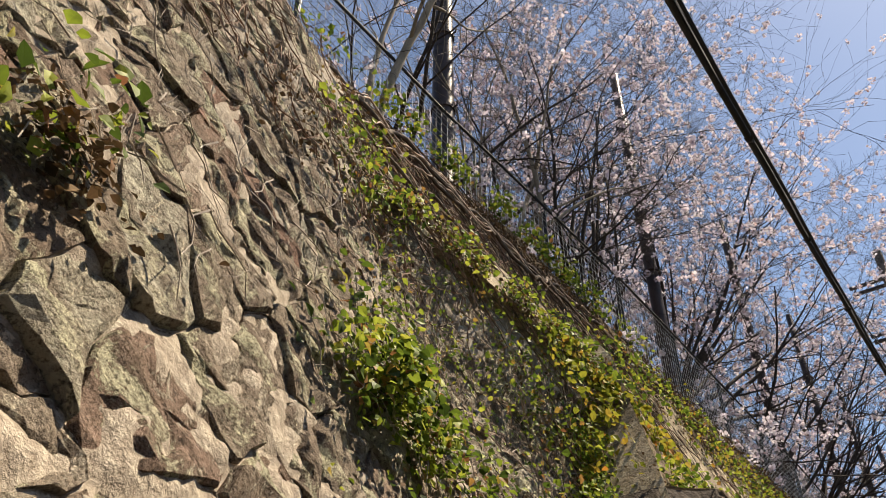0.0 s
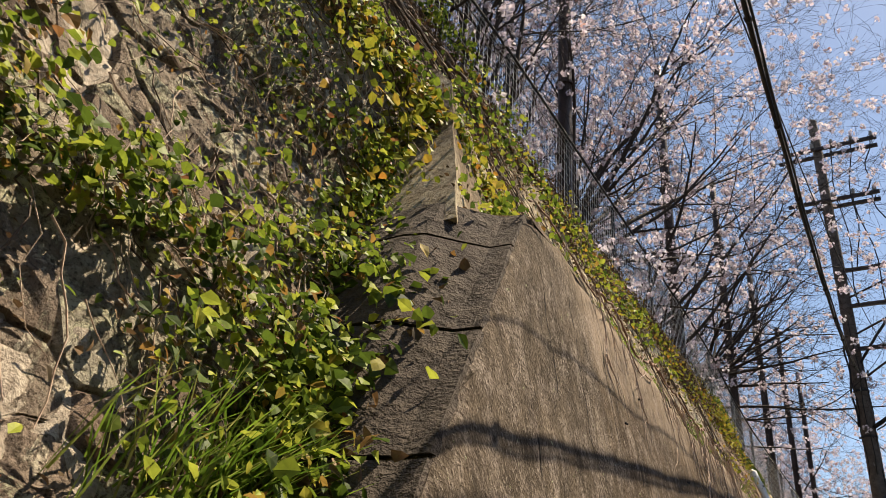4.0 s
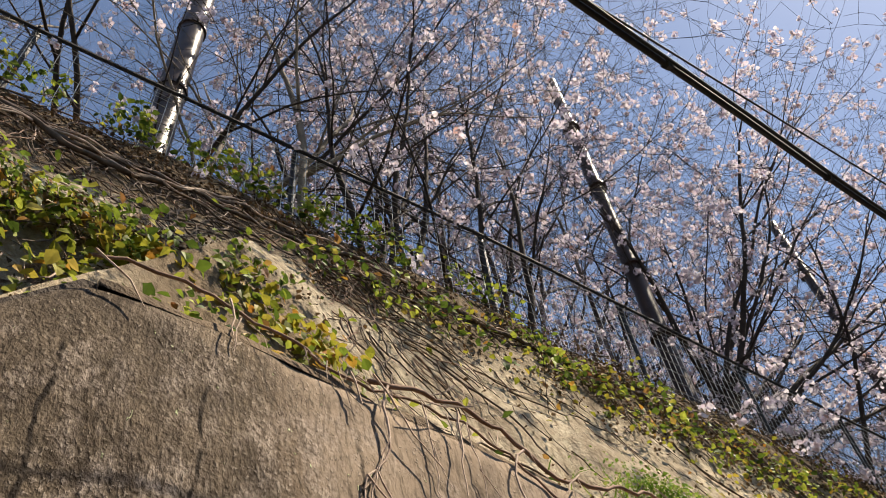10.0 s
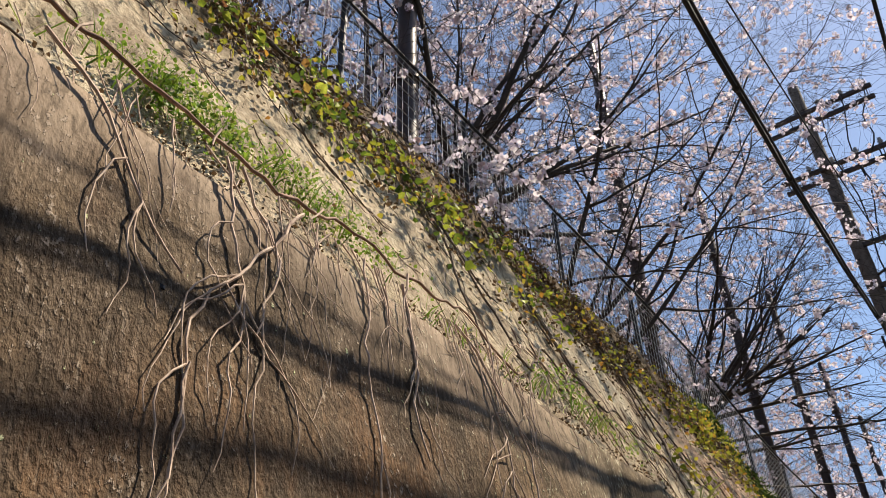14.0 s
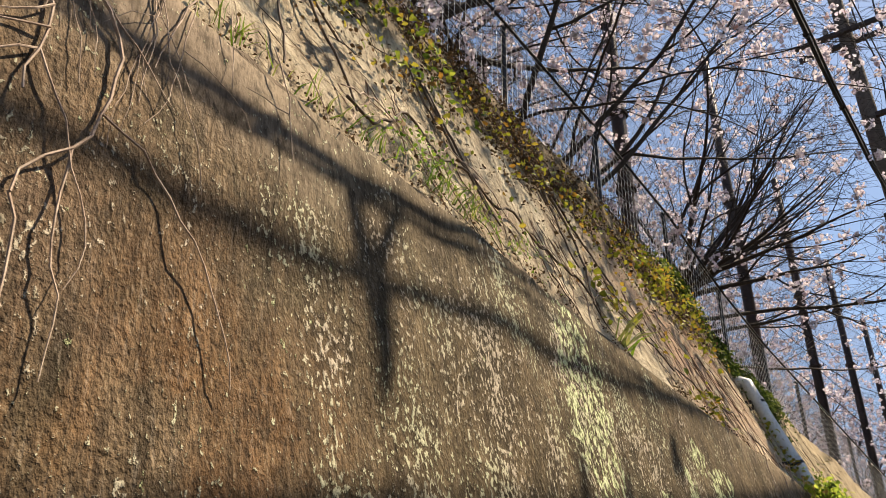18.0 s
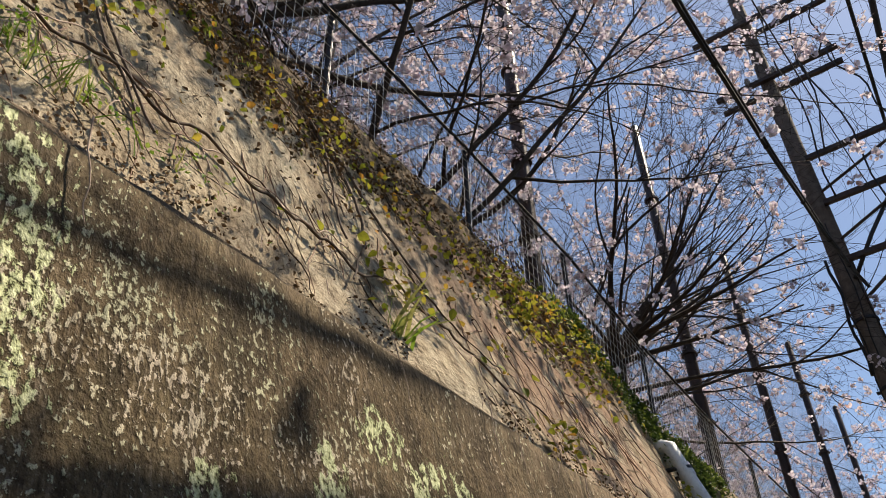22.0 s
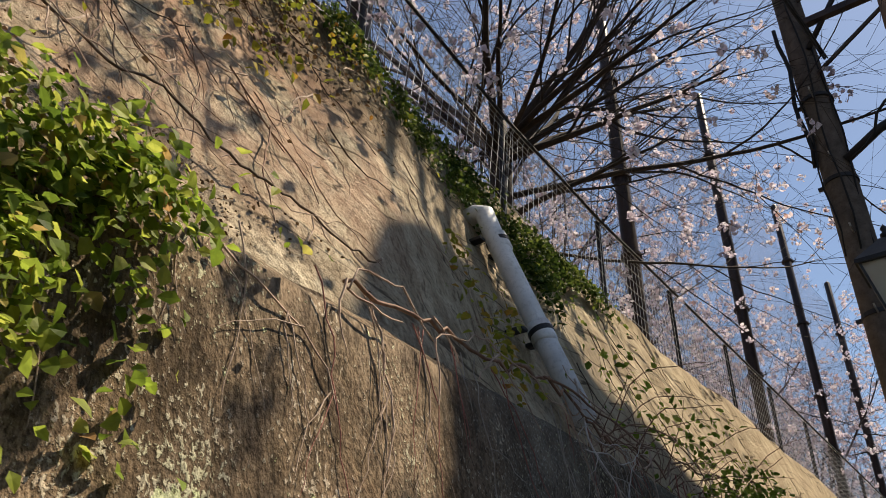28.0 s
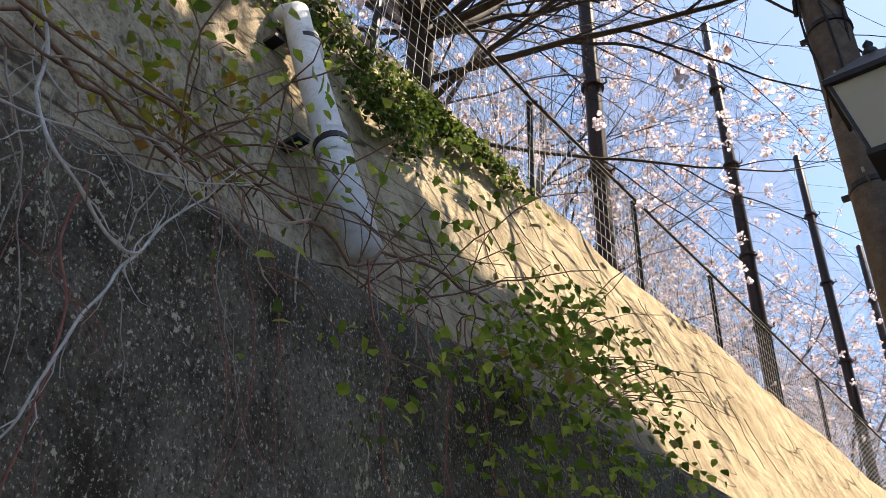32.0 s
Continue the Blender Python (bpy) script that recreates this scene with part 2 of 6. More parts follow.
    for y, z, ry, rz in ((10.24, 2.84, 0.2, 0.16), (10.18, 2.5, 0.26, 0.22), (9.98, 2.96, 0.13, 0.11), (9.75, 2.75, 0.08, 0.14), (11.3, 2.5, 0.1, 0.12), (9.4, 2.5, 0.15, 0.2), (12.2, 2.3, 0.2, 0.3), (13.3, 2.5, 0.2, 0.2)):
        heart = n.math('MAXIMUM', heart, n.near(y, z, ry, rz))
    heart = n.ramp(heart, (0.0, 0.0), (0.45, 1.0))
    coarse = n.noise(1.0, 4, 0.62, n.scaled((34, 34, 20)))
    patch = n.math('MULTIPLY', n.ramp(n.math('ADD', coarse, n.math('MULTIPLY', heart, 0.20)), (0.685, 0.0), (0.72, 1.0)), n.ramp(fleck, (0.34, 0.1), (0.44, 1.0)))
    c = n.mix(n.math('MULTIPLY', patch, 0.95), c, n.mix(n.ramp(fleck, (0.4, 0.0), (0.62, 1.0)), (0.36, 0.39, 0.20), (0.72, 0.73, 0.47)))
    c = n.mix(1.0, c, (0.94, 0.965, 0.92), 'MULTIPLY')
    wob = n.math('MULTIPLY', n.noise(4.0, 3), 0.10)
    for y, z, rz in ((2.66, 2.6, 0.75), (2.30, 2.95, 0.35), (3.12, 3.0, 0.4), (3.42, 2.7, 0.5), (1.95, 2.1, 0.5)):
        off = n.math('ABSOLUTE', n.math('ADD', n.math('SUBTRACT', n.axis(1), y + 0.05), wob))
        line = n.math('MULTIPLY', n.math('SUBTRACT', 1.0, n.span(off, 0.003, 0.009)), n.math('MULTIPLY', n.span(n.near(y, z, 3.0, rz), 0.0, 0.3), n.ramp(n.noise(9, 3), (0.38, 0.0), (0.5, 1.0))))
        c = n.mix(line, c, (0.02, 0.015, 0.011))
    h = n.math('ADD', n.math('MULTIPLY', n.math('MULTIPLY', n.math('ADD', grain, line), 0.12), calm), n.math('ADD', n.math('MULTIPLY', n.math('MULTIPLY', fleck, calm), 0.26), n.math('MULTIPLY', blotch, 0.5)))
    h = n.math('ADD', h, n.math('MULTIPLY', n.math('MAXIMUM', crust, patch), 0.22))
    return n.done(c, 0.95, n.bump(h, 1.0, 0.036), specular=0.12)


def mat_upper_wall():
    """Pale sprayed concrete with stains running down it."""
    n = Nodes("pale_concrete")
    streak = n.noise(1.0, 6, 0.6, n.scaled((6, 6, 1.0)), 0.3)
    fine = n.noise(1.0, 5, 0.65, n.scaled((22, 22, 6)))
    large = n.noise(1.3, 5, 0.6)
    c = n.ramp(streak, (0.30, (0.23, 0.178, 0.124)), (0.45, (0.44, 0.358, 0.26)), (0.62, (0.60, 0.505, 0.38)))
    c = n.mix(n.ramp(large, (0.46, 0.0), (0.64, 0.7)), c, (0.27, 0.20, 0.138))
    c = n.mix(n.ramp(fine, (0.36, 0.75), (0.47, 0.0)), c, (0.13, 0.095, 0.066))
    c = n.mix(n.ramp(fine, (0.56, 0.0), (0.66, 0.5)), c, (0.62, 0.54, 0.42))
    c = n.mix(n.ramp(n.noise(40, 5, 0.75), (0.36, 0.6), (0.5, 0.0)), c, (0.10, 0.076, 0.055))
    earth = n.span(n.math('ADD', n.axis(2), n.math('MULTIPLY', n.math('SUBTRACT', n.noise(1.6, 5, 0.65), 0.5), 1.8)), 5.40, 5.95)
    earth = n.math('MULTIPLY', earth, n.math('SUBTRACT', 1.0, n.span(n.axis(1), 15.0, 17.5)))
    c = n.mix(n.math('MULTIPLY', earth, 0.9), c, n.mix(n.ramp(fine, (0.35, 0.0), (0.65, 1.0)), (0.05, 0.034, 0.021), (0.19, 0.132, 0.08)))
    pink = n.math('MULTIPLY', n.near(13.6, 5.1, 2.4, 1.3), n.ramp(n.noise(3, 5), (0.38, 0.0), (0.55, 1.0)))
    c = n.mix(n.math('MULTIPLY', pink, 0.65), c, (0.40, 0.23, 0.165))
    c = n.mix(n.math('MULTIPLY', n.ramp(n.near(2.9, 4.5, 0.9, 0.9), (0.0, 0.0), (0.4, 0.8)), n.span(n.axis(1), 2.35, 2.6)), c, n.mix(n.ramp(fine, (0.35, 0.0), (0.65, 1.0)), (0.07, 0.048, 0.03), (0.22, 0.155, 0.1)))
    far = n.span(n.axis(1), 16.2, 18.2)
    c = n.mix(n.math('MULTIPLY', far, 0.7), c, n.mix(n.ramp(streak, (0.35, 0.0), (0.65, 1.0)), (0.28, 0.215, 0.145), (0.50, 0.405, 0.285)))
    crack = n.math('ABSOLUTE', n.math('SUBTRACT', n.noise(1.0, 3, 0.5, n.scaled((0.35, 0.35, 2.2))), 0.5))
    c = n.mix(n.math('MULTIPLY', n.math('MULTIPLY', n.math('SUBTRACT', 1.0, n.span(crack, 0.002, 0.010)), n.span(n.axis(1), 9.0, 16.0)), 0.85), c, (0.07, 0.05, 0.034))
    c = n.mix(1.0, c, (0.95, 0.965, 0.91), 'MULTIPLY')
    h = n.math('ADD', n.noise(4, 6, 0.65), n.math('MULTIPLY', n.noise(28, 5, 0.75), 0.35))
    return n.done(c, 0.95, n.bump(h, 1.0, 0.07), specular=0.12)


def mat_stone(joined=False):
    """Brown-grey broken rock: weathered flat faces, cream and green lichen crusts, dark pits."""
    n = Nodes("field_stone")
    r = n.island() if joined else n.random()
    base = n.ramp(r, (0.0, (0.33, 0.25, 0.19)), (0.25, (0.38, 0.31, 0.24)), (0.5, (0.43, 0.365, 0.28)), (0.74, (0.39, 0.30, 0.23)), (0.80, (0.36, 0.215, 0.16)), (0.88, (0.32, 0.255, 0.19)), (0.94, (0.56, 0.52, 0.40)), (1.0, (0.66, 0.63, 0.50)))
    c = n.mix(n.ramp(n.noise(4.5, 7, 0.7), (0.38, 0.0), (0.60, 0.8)), base, (0.20, 0.15, 0.112))
    crust = n.ramp(n.noise(4.0, 9, 0.8, distort=0.6), (0.505, 0.0), (0.54, 1.0))
    c = n.mix(n.math('MULTIPLY', crust, 0.9), c, n.mix(n.ramp(n.noise(2.0), (0.4, 0.0), (0.6, 1.0)), (0.78, 0.68, 0.54), (0.62, 0.59, 0.41)))
    c = n.mix(n.ramp(n.noise(14, 6, 0.75), (0.34, 0.75), (0.45, 0.0)), c, (0.07, 0.052, 0.038))
    c = n.mix(n.ramp(n.noise(60, 4, 0.75), (0.36, 0.8), (0.50, 0.0)), c, (0.06, 0.046, 0.035))
    h = n.math('ADD', n.noise(9, 8, 0.72), n.math('ADD', n.math('MULTIPLY', n.noise(45, 5, 0.75), 0.35), n.math('MULTIPLY', crust, 0.12)))
    return n.done(c, 0.95, n.bump(h, 1.0, 0.08), specular=0.12)


def mat_plain(name, a, b, scale=8, rough=0.85, metal=0.0, bump=0.3, dist=0.01, stretch=(1, 1, 1)):
    n = Nodes(name)
    f = n.noise(scale, 5, 0.65, n.scaled(stretch))
    g = n.noise(scale * 6, 3, 0.7)
    c = n.mix(n.ramp(f, (0.3, 0.0), (0.7, 1.0)), a, b)
    c = n.mix(n.ramp(g, (0.3, 0.4), (0.5, 0.0)), c, tuple(v * 0.45 for v in a))
    return n.done(c, rough, n.bump(n.math('ADD', f, n.math('MULTIPLY', g, 0.3)), bump, dist), metal)


def mat_leaf(name, stops, thru=0.4, rough=0.55):
    n = Nodes(name)
    c = n.ramp(n.island(), *stops)
    c = n.mix(n.ramp(n.noise(25, 3), (0.35, 0.35), (0.6, 0.0)), c, (0.03, 0.045, 0.012))
    return n.done(c, rough, thru=thru, specular=0.18)


M = {
    "lower": mat_lower_wall(), "upper": mat_upper_wall(), "stone": mat_stone(), "rubble": mat_stone(True),
    "mortar": mat_plain("old_mortar", (0.20, 0.16, 0.12), (0.52, 0.45, 0.355), 23, 0.95, bump=0.9, dist=0.02),
    # end: colour darkened so the leaning end face looks dim despite grazing sun
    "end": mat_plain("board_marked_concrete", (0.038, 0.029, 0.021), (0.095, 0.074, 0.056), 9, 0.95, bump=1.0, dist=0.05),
    "earth": mat_plain("leaf_litter_earth", (0.075, 0.052, 0.032), (0.16, 0.115, 0.07), 6, 0.97, bump=1.0, dist=0.06),
    "asphalt": mat_plain("asphalt", (0.040, 0.040, 0.041), (0.062, 0.061, 0.060), 30, 0.92, bump=0.6, dist=0.006),
    "kerb": mat_plain("kerb_concrete", (0.24, 0.23, 0.21), (0.36, 0.34, 0.31), 12, 0.9),
    "bark": mat_plain("cherry_bark", (0.020, 0.016, 0.014), (0.060, 0.047, 0.039), 9, 0.85, bump=0.8, dist=0.02, stretch=(1, 1, 0.4)),
    "grey_bark": mat_plain("pale_bark", (0.15, 0.125, 0.095), (0.31, 0.27, 0.215), 9, 0.85, bump=0.5, stretch=(1, 1, 0.3)),
    "vine": mat_plain("dry_vine", (0.27, 0.185, 0.135), (0.56, 0.44, 0.34), 14, 0.85, bump=0.4),
    "dark_vine": mat_plain("dark_vine", (0.055, 0.038, 0.027), (0.14, 0.10, 0.07), 14, 0.88, bump=0.5),
    "brown_vine": mat_plain("brown_vine", (0.14, 0.085, 0.058), (0.32, 0.205, 0.145), 14, 0.88, bump=0.5),
    "grey_vine": mat_plain("grey_dead_vine", (0.24, 0.20, 0.165), (0.46, 0.41, 0.35), 14, 0.85, bump=0.4),
    "pale_vine": mat_plain("bleached_vine", (0.40, 0.37, 0.34), (0.66, 0.63, 0.59), 30, 0.6, bump=0.4),
    "red_vine": mat_plain("red_stem", (0.22, 0.075, 0.06), (0.36, 0.15, 0.11), 20, 0.7),
    "steel": mat_plain("galvanised_steel", (0.32, 0.33, 0.335), (0.46, 0.465, 0.47), 7, 0.42, metal=0.85, bump=0.1),
    "net_pole": mat_plain("weathered_steel_pole", (0.022, 0.015, 0.013), (0.06, 0.042, 0.036), 4, 0.36, metal=0.1, bump=0.2, stretch=(1, 1, 0.3)),
    "fence_wire": mat_plain("coated_fence_wire", (0.5, 0.52, 0.52), (0.62, 0.64, 0.64), 9, 0.45, metal=0.0, bump=0.1),
    "black": mat_plain("black_painted_metal", (0.018, 0.018, 0.02), (0.034, 0.034, 0.037), 12, 0.45, metal=0.2, bump=0.15),
    "rubber": mat_plain("black_cable_sheath", (0.012, 0.012, 0.013), (0.026, 0.026, 0.028), 20, 0.75, bump=0.1),
    "pvc": mat_plain("weathered_white_pipe", (0.56, 0.56, 0.56), (0.74, 0.74, 0.74), 5, 0.5, bump=0.1),
    "pole": mat_plain("utility_pole_concrete", (0.07, 0.057, 0.048), (0.15, 0.126, 0.108), 9, 0.85, bump=0.25),
    "cover": mat_plain("tan_cover", (0.17, 0.105, 0.06), (0.26, 0.17, 0.10), 6, 0.6, bump=0.1),
    "ceramic": mat_plain("insulator_ceramic", (0.20, 0.19, 0.18), (0.30, 0.28, 0.27), 10, 0.25),
    # dark, so the unseen blocks across the road bounce little light
    "house": mat_plain("dark_block_face", (0.13, 0.115, 0.10), (0.20, 0.18, 0.155), 2, 0.9),
    "ivy": mat_leaf("green_leaf", ((0.0, (0.035, 0.062, 0.012)), (0.30, (0.11, 0.17, 0.022)), (0.6, (0.24, 0.31, 0.036)), (0.86, (0.46, 0.50, 0.07)), (0.94, (0.38, 0.23, 0.06)), (1.0, (0.24, 0.10, 0.05)))),
    "fresh": mat_leaf("fresh_shrub_leaf", ((0.0, (0.09, 0.15, 0.02)), (0.45, (0.27, 0.37, 0.045)), (0.9, (0.52, 0.56, 0.10)), (1.0, (0.46, 0.27, 0.12))), 0.6),
    "dark_ivy": mat_leaf("dark_ivy_leaf", ((0.0, (0.03, 0.055, 0.012)), (0.6, (0.075, 0.12, 0.022)), (1.0, (0.20, 0.24, 0.05)))),
    "yellow": mat_leaf("yellow_green_leaf", ((0.0, (0.14, 0.17, 0.02)), (0.4, (0.31, 0.32, 0.035)), (0.75, (0.42, 0.35, 0.05)), (1.0, (0.46, 0.21, 0.04)))),
    "grass": mat_leaf("fresh_grass", ((0.0, (0.10, 0.19, 0.022)), (0.6, (0.22, 0.34, 0.04)), (1.0, (0.42, 0.40, 0.14)))),
    "dead": mat_leaf("dead_leaf", ((0.0, (0.055, 0.035, 0.022)), (0.6, (0.14, 0.085, 0.048)), (1.0, (0.27, 0.17, 0.09))), 0.1, 0.8),
    "petal": mat_leaf("cherry_blossom", ((0.0, (0.74, 0.64, 0.74)), (0.5, (0.84, 0.76, 0.84)), (0.93, (0.90, 0.86, 0.91)), (1.0, (0.55, 0.32, 0.28))), 0.45, 0.7),
}


def mat_glass():
    n = Nodes("frosted_lamp_glass")
    return n.done(n.mix(n.noise(6), (0.66, 0.64, 0.56), (0.76, 0.74, 0.66)), 0.35, thru=0.5)


def mat_net(name, low, high):
    """A fine dark net: its cords are too thin to tell apart, so most of the light passes."""
    n = Nodes(name)
    clear = n.t.nodes.new("ShaderNodeBsdfTransparent")
    mx = n.t.nodes.new("ShaderNodeMixShader")
    cover = n.ramp(n.noise(0.5, 3), (0.3, low), (0.7, high))
    n.t.links.new(cover, mx.inputs[0])
    n.t.links.new(clear.outputs[0], mx.inputs[1])
    n.done((0.27, 0.26, 0.36), 0.8, thru=0.5)
    old = n.t.nodes["Material Output"].inputs[0].links[0].from_socket
    n.t.links.new(old, mx.inputs[2])
    n.t.links.new(mx.outputs[0], n.t.nodes["Material Output"].inputs[0])
    return n.m


M["lamp_glass"], M["net"], M["far_net"] = mat_glass(), mat_net("ball_net", 0.12, 0.18), mat_net("dense_ball_net", 0.26, 0.34)

# ---- building helpers ----
rng = random.Random(7)


def mesh_of(name, verts, faces, material, smooth=False):
    me = bpy.data.meshes.new(name)
    me.from_pydata([tuple(v) for v in verts], [], faces)
    me.materials.append(material)
    if smooth:
        me.shade_smooth()
    me.update()
    return me


def thing(name, label, category, data=None, at=(0, 0, 0), group="", kind=""):
    ob = new(name, data)
    ob.location = at
    return tagged(ob, label, category, group, kind)


def piece(name, data, parent, label="", at=(0, 0, 0), kind=""):
    ob = new(name, data)
    ob.parent = parent
    ob.location = at
    return tagged(ob, label, kind=kind)


class Soup:
    """Collects vertices and faces for one mesh."""

    def __init__(self):
        self.v, self.f = [], []

    def tube(self, pts, radii, sides=5, cap=True):
        k = len(self.v)
        side = Vector((0.31, 0.77, 0.55))
        for i, p in enumerate(pts):
            d = (pts[min(i + 1, len(pts) - 1)] - pts[max(i - 1, 0)])
            d = d.normalized() if d.length > 1e-6 else Vector((0, 0, 1))
            a = d.cross(side)
            a = a.normalized() if a.length > 1e-3 else d.orthogonal().normalized()
            b = d.cross(a)
            for s in range(sides):
                w = 2 * math.pi * s / sides
                self.v.append(p + (a * math.cos(w) + b * math.sin(w)) * radii[i])
        for i in range(len(pts) - 1):
            for s in range(sides):
                q = k + i * sides
                self.f.append((q + s, q + (s + 1) % sides, q + sides + (s + 1) % sides, q + sides + s))
        if cap:
            self.f.append(tuple(range(k + sides - 1, k - 1, -1)))
            e = k + (len(pts) - 1) * sides
            self.f.append(tuple(range(e, e + sides)))

    def box(self, lo, hi):
        k = len(self.v)
        for x in (lo[0], hi[0]):
            for y in (lo[1], hi[1]):
                for z in (lo[2], hi[2]):
                    self.v.append(Vector((x, y, z)))
        self.f += [(k, k + 1, k + 3, k + 2), (k + 4, k + 6, k + 7, k + 5), (k, k + 4, k + 5, k + 1), (k + 2, k + 3, k + 7, k + 6), (k, k + 2, k + 6, k + 4), (k + 1, k + 5, k + 7, k + 3)]

    def lathe(self, profile, centre=(0, 0, 0), sides=20):
        k = len(self.v)
        c = Vector(centre)
        for r, z in profile:
            for s in range(sides):
                w = 2 * math.pi * s / sides
                self.v.append(c + Vector((r * math.cos(w), r * math.sin(w), z)))
        for i in range(len(profile) - 1):
            for s in range(sides):
                q = k + i * sides
                self.f.append((q + s, q + (s + 1) % sides, q + sides + (s + 1) % sides, q + sides + s))
        self.f.append(tuple(range(k + sides - 1, k - 1, -1)))
        e = k + (len(profile) - 1) * sides
        self.f.append(tuple(range(e, e + sides)))

    def leaf(self, p, along, normal, size, wide=0.72):
        """A folded pointed leaf of four triangles and two quads."""
        a = along.normalized()
        s = a.cross(normal)
        s = s.normalized() if s.length > 1e-4 else a.orthogonal().normalized()
        u = s.cross(a)
        k = len(self.v)
        w = size * wide * 0.5
        self.v += [p, p + a * size * 0.35 + s * w + u * size * 0.10, p + a * size * 0.35 - s * w + u * size * 0.10, p + a * size * 0.4,
                   p + a * size * 0.75 + s * w * 0.62 + u * size * 0.02, p + a * size * 0.75 - s * w * 0.62 + u * size * 0.02, p + a * size - u * size * 0.12]
        self.f += [(k, k + 1, k + 3), (k, k + 3, k + 2), (k + 3, k + 1, k + 4, k + 6), (k + 3, k + 6, k + 5, k + 2)]

    def mesh(self, name, material, smooth=False):
        return mesh_of(name, self.v, self.f, material, smooth)


def unit(r=rng):
    while True:
        v = Vector((r.uniform(-1, 1), r.uniform(-1, 1), r.uniform(-1, 1)))
        if 0.05 < v.length < 1:
            return v.normalized()


# ---- the shape of the place ----
def road_z(y):
    return 0.046 * max(-30.0, min(60.0, y))


def step(a, b, t):
    t = max(0.0, min(1.0, (t - a) / (b - a)))
    return t * t * (3 - 2 * t)


def lower_x(z):
    return -1.36 - 0.17 * (z - 2.5)


def upper_x(z, y=0.0):
    return -2.5 - 0.385 * (z - 4.8) - 0.2 * step(15.2, 16.6, y)


def stone_x(y, z):
    deep = upper_x(z) - 0.10 - 0.32 * step(5.0, 3.6, z)
    return max(-2.24 - 0.24 * y - 0.27 * (z - 3.2), deep)


def lower_top(y):
    return 3.61 - 0.07 * step(2.6, 3.4, y) - 0.18 * step(3.2, 5.0, y)


def upper_top(y):
    return 7.0 - 0.55 * step(14.5, 19.5, y)


def lower_start(z):
    return 2.23 + 0.77 * (z - 3.49)


def upper_start(z):
    return 1.96 + 0.57 * (z - 3.45)


def strip_base(y):
    return 5.0 + 1.6 * step(0.3, -1.6, y)


UP_N = Vector((1, 0, 0.385)).normalized()
LOW_N = Vector((1, 0, 0.17)).normalized()


def on_upper(y, z, off=0.0):
    return Vector((upper_x(z, y), y, z)) + UP_N * off


def on_lower(y, z, off=0.0):
    return Vector((lower_x(z), y, z)) + LOW_N * off


def on_stone(y, z, off=0.0):
    return Vector((stone_x(y, z) + off, y + off * 0.2, z + off * 0.2))


def slab(name, point, nu, nv, back, material, label):
    """A wall with an uneven front: point(u, v) for u, v in 0..1, and a flat offset behind."""
    v, f = [], []
    for i in range(nu + 1):
        for j in range(nv + 1):
            v.append(point(i / nu, j / nv))
    n = len(v)
    v += [p + Vector(back) for p in v]
    w = nv + 1
    for i in range(nu):
        for j in range(nv):
            a = i * w + j
            f.append((a, a + w, a + w + 1, a + 1))
            f.append((n + a, n + a + 1, n + a + w + 1, n + a + w))
    def rim(a, b):
        k = len(v)
        v.extend([v[a], v[b], v[n + b], v[n + a]])
        f.append((k, k + 1, k + 2, k + 3))

    for i in range(nu):
        a, b = i * w, i * w + nv
        rim(a + w, a), rim(b, b + w)
    for j in range(nv):
        a, b = j, nu * w + j
        rim(a, a + 1), rim(b + 1, b)
    return thing(name, label, "wall", mesh_of(name, v, f, material, True), kind="structure")


def lower_point(u, v):
    z0 = -0.4
    y_guess = 2.0 + u * 58
    z = z0 + v * (lower_top(y_guess) - z0)
    y = lower_start(z) + u * (60 - lower_start(z))
    p = on_lower(y, z)
    edge = math.exp(-(y - lower_start(z)) / 0.05)
    p.x -= 0.05 * edge * (0.6 + noise.noise(Vector((z * 9, 1, 1))))
    p += LOW_N * (0.022 * noise.noise(p * 1.1) + 0.012 * noise.noise(p * 4.0) + 0.006 * noise.noise(p * 13))
    top = lower_top(y)
    if z > top - 0.06:
        p.x -= 0.05 * ((z - top + 0.06) / 0.06) ** 2
    return p


def spread(u, a, b, near):
    """More rows of vertices in the stretch up to b than beyond it."""
    return a + (b - a) * (u / near) if u < near else b + (60 - b) * ((u - near) / (1 - near))


def lower_fine(u, v):
    return lower_point((spread(u, 2.0, 19.0, 0.9) - 2.0) / 58.0, v)


def upper_point(u, v):
    y0 = spread(u, 0.0, 24.0, 0.9)
    low = 3.44 - 0.6 * step(2.0, 3.2, y0)
    z = low + v * (upper_top(y0) - low)
    s = upper_start(z)
    y = s + (y0 / 60) * (60 - s)
    p = on_upper(y, z)
    k = step(0.0, 0.9, y - s) if z < 5.2 else 1.0
    p.x += 0.2 * math.exp(-(y - s) / 0.5) * step(6.2, 5.2, z)
    return p + UP_N * (k * 0.09 * noise.noise(p * 0.55) + k * 0.05 * noise.noise(p * 1.7) + 0.02 * noise.noise(p * 5.0))


def strip_point(u, v):
    zb = strip_base(-14 + u * 17.4)
    z = zb + v * (7.0 - zb)
    y = -14 + u * (upper_start(z) + 13.99)
    p = on_upper(y, z)
    return p + UP_N * (0.09 * noise.noise(p * 0.55) + 0.05 * noise.noise(p * 1.7) + 0.02 * noise.noise(p * 5.0))


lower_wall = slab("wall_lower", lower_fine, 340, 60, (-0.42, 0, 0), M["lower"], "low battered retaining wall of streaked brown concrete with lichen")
slab("wall_upper", upper_point, 260, 50, (-0.6, 0, 0), M["upper"], "sloping upper retaining wall of pale stained concrete")
slab("wall_upper_strip", strip_point, 130, 20, (-0.7, 0, 0), M["upper"], "concrete band above the stone masonry, overgrown with vines")


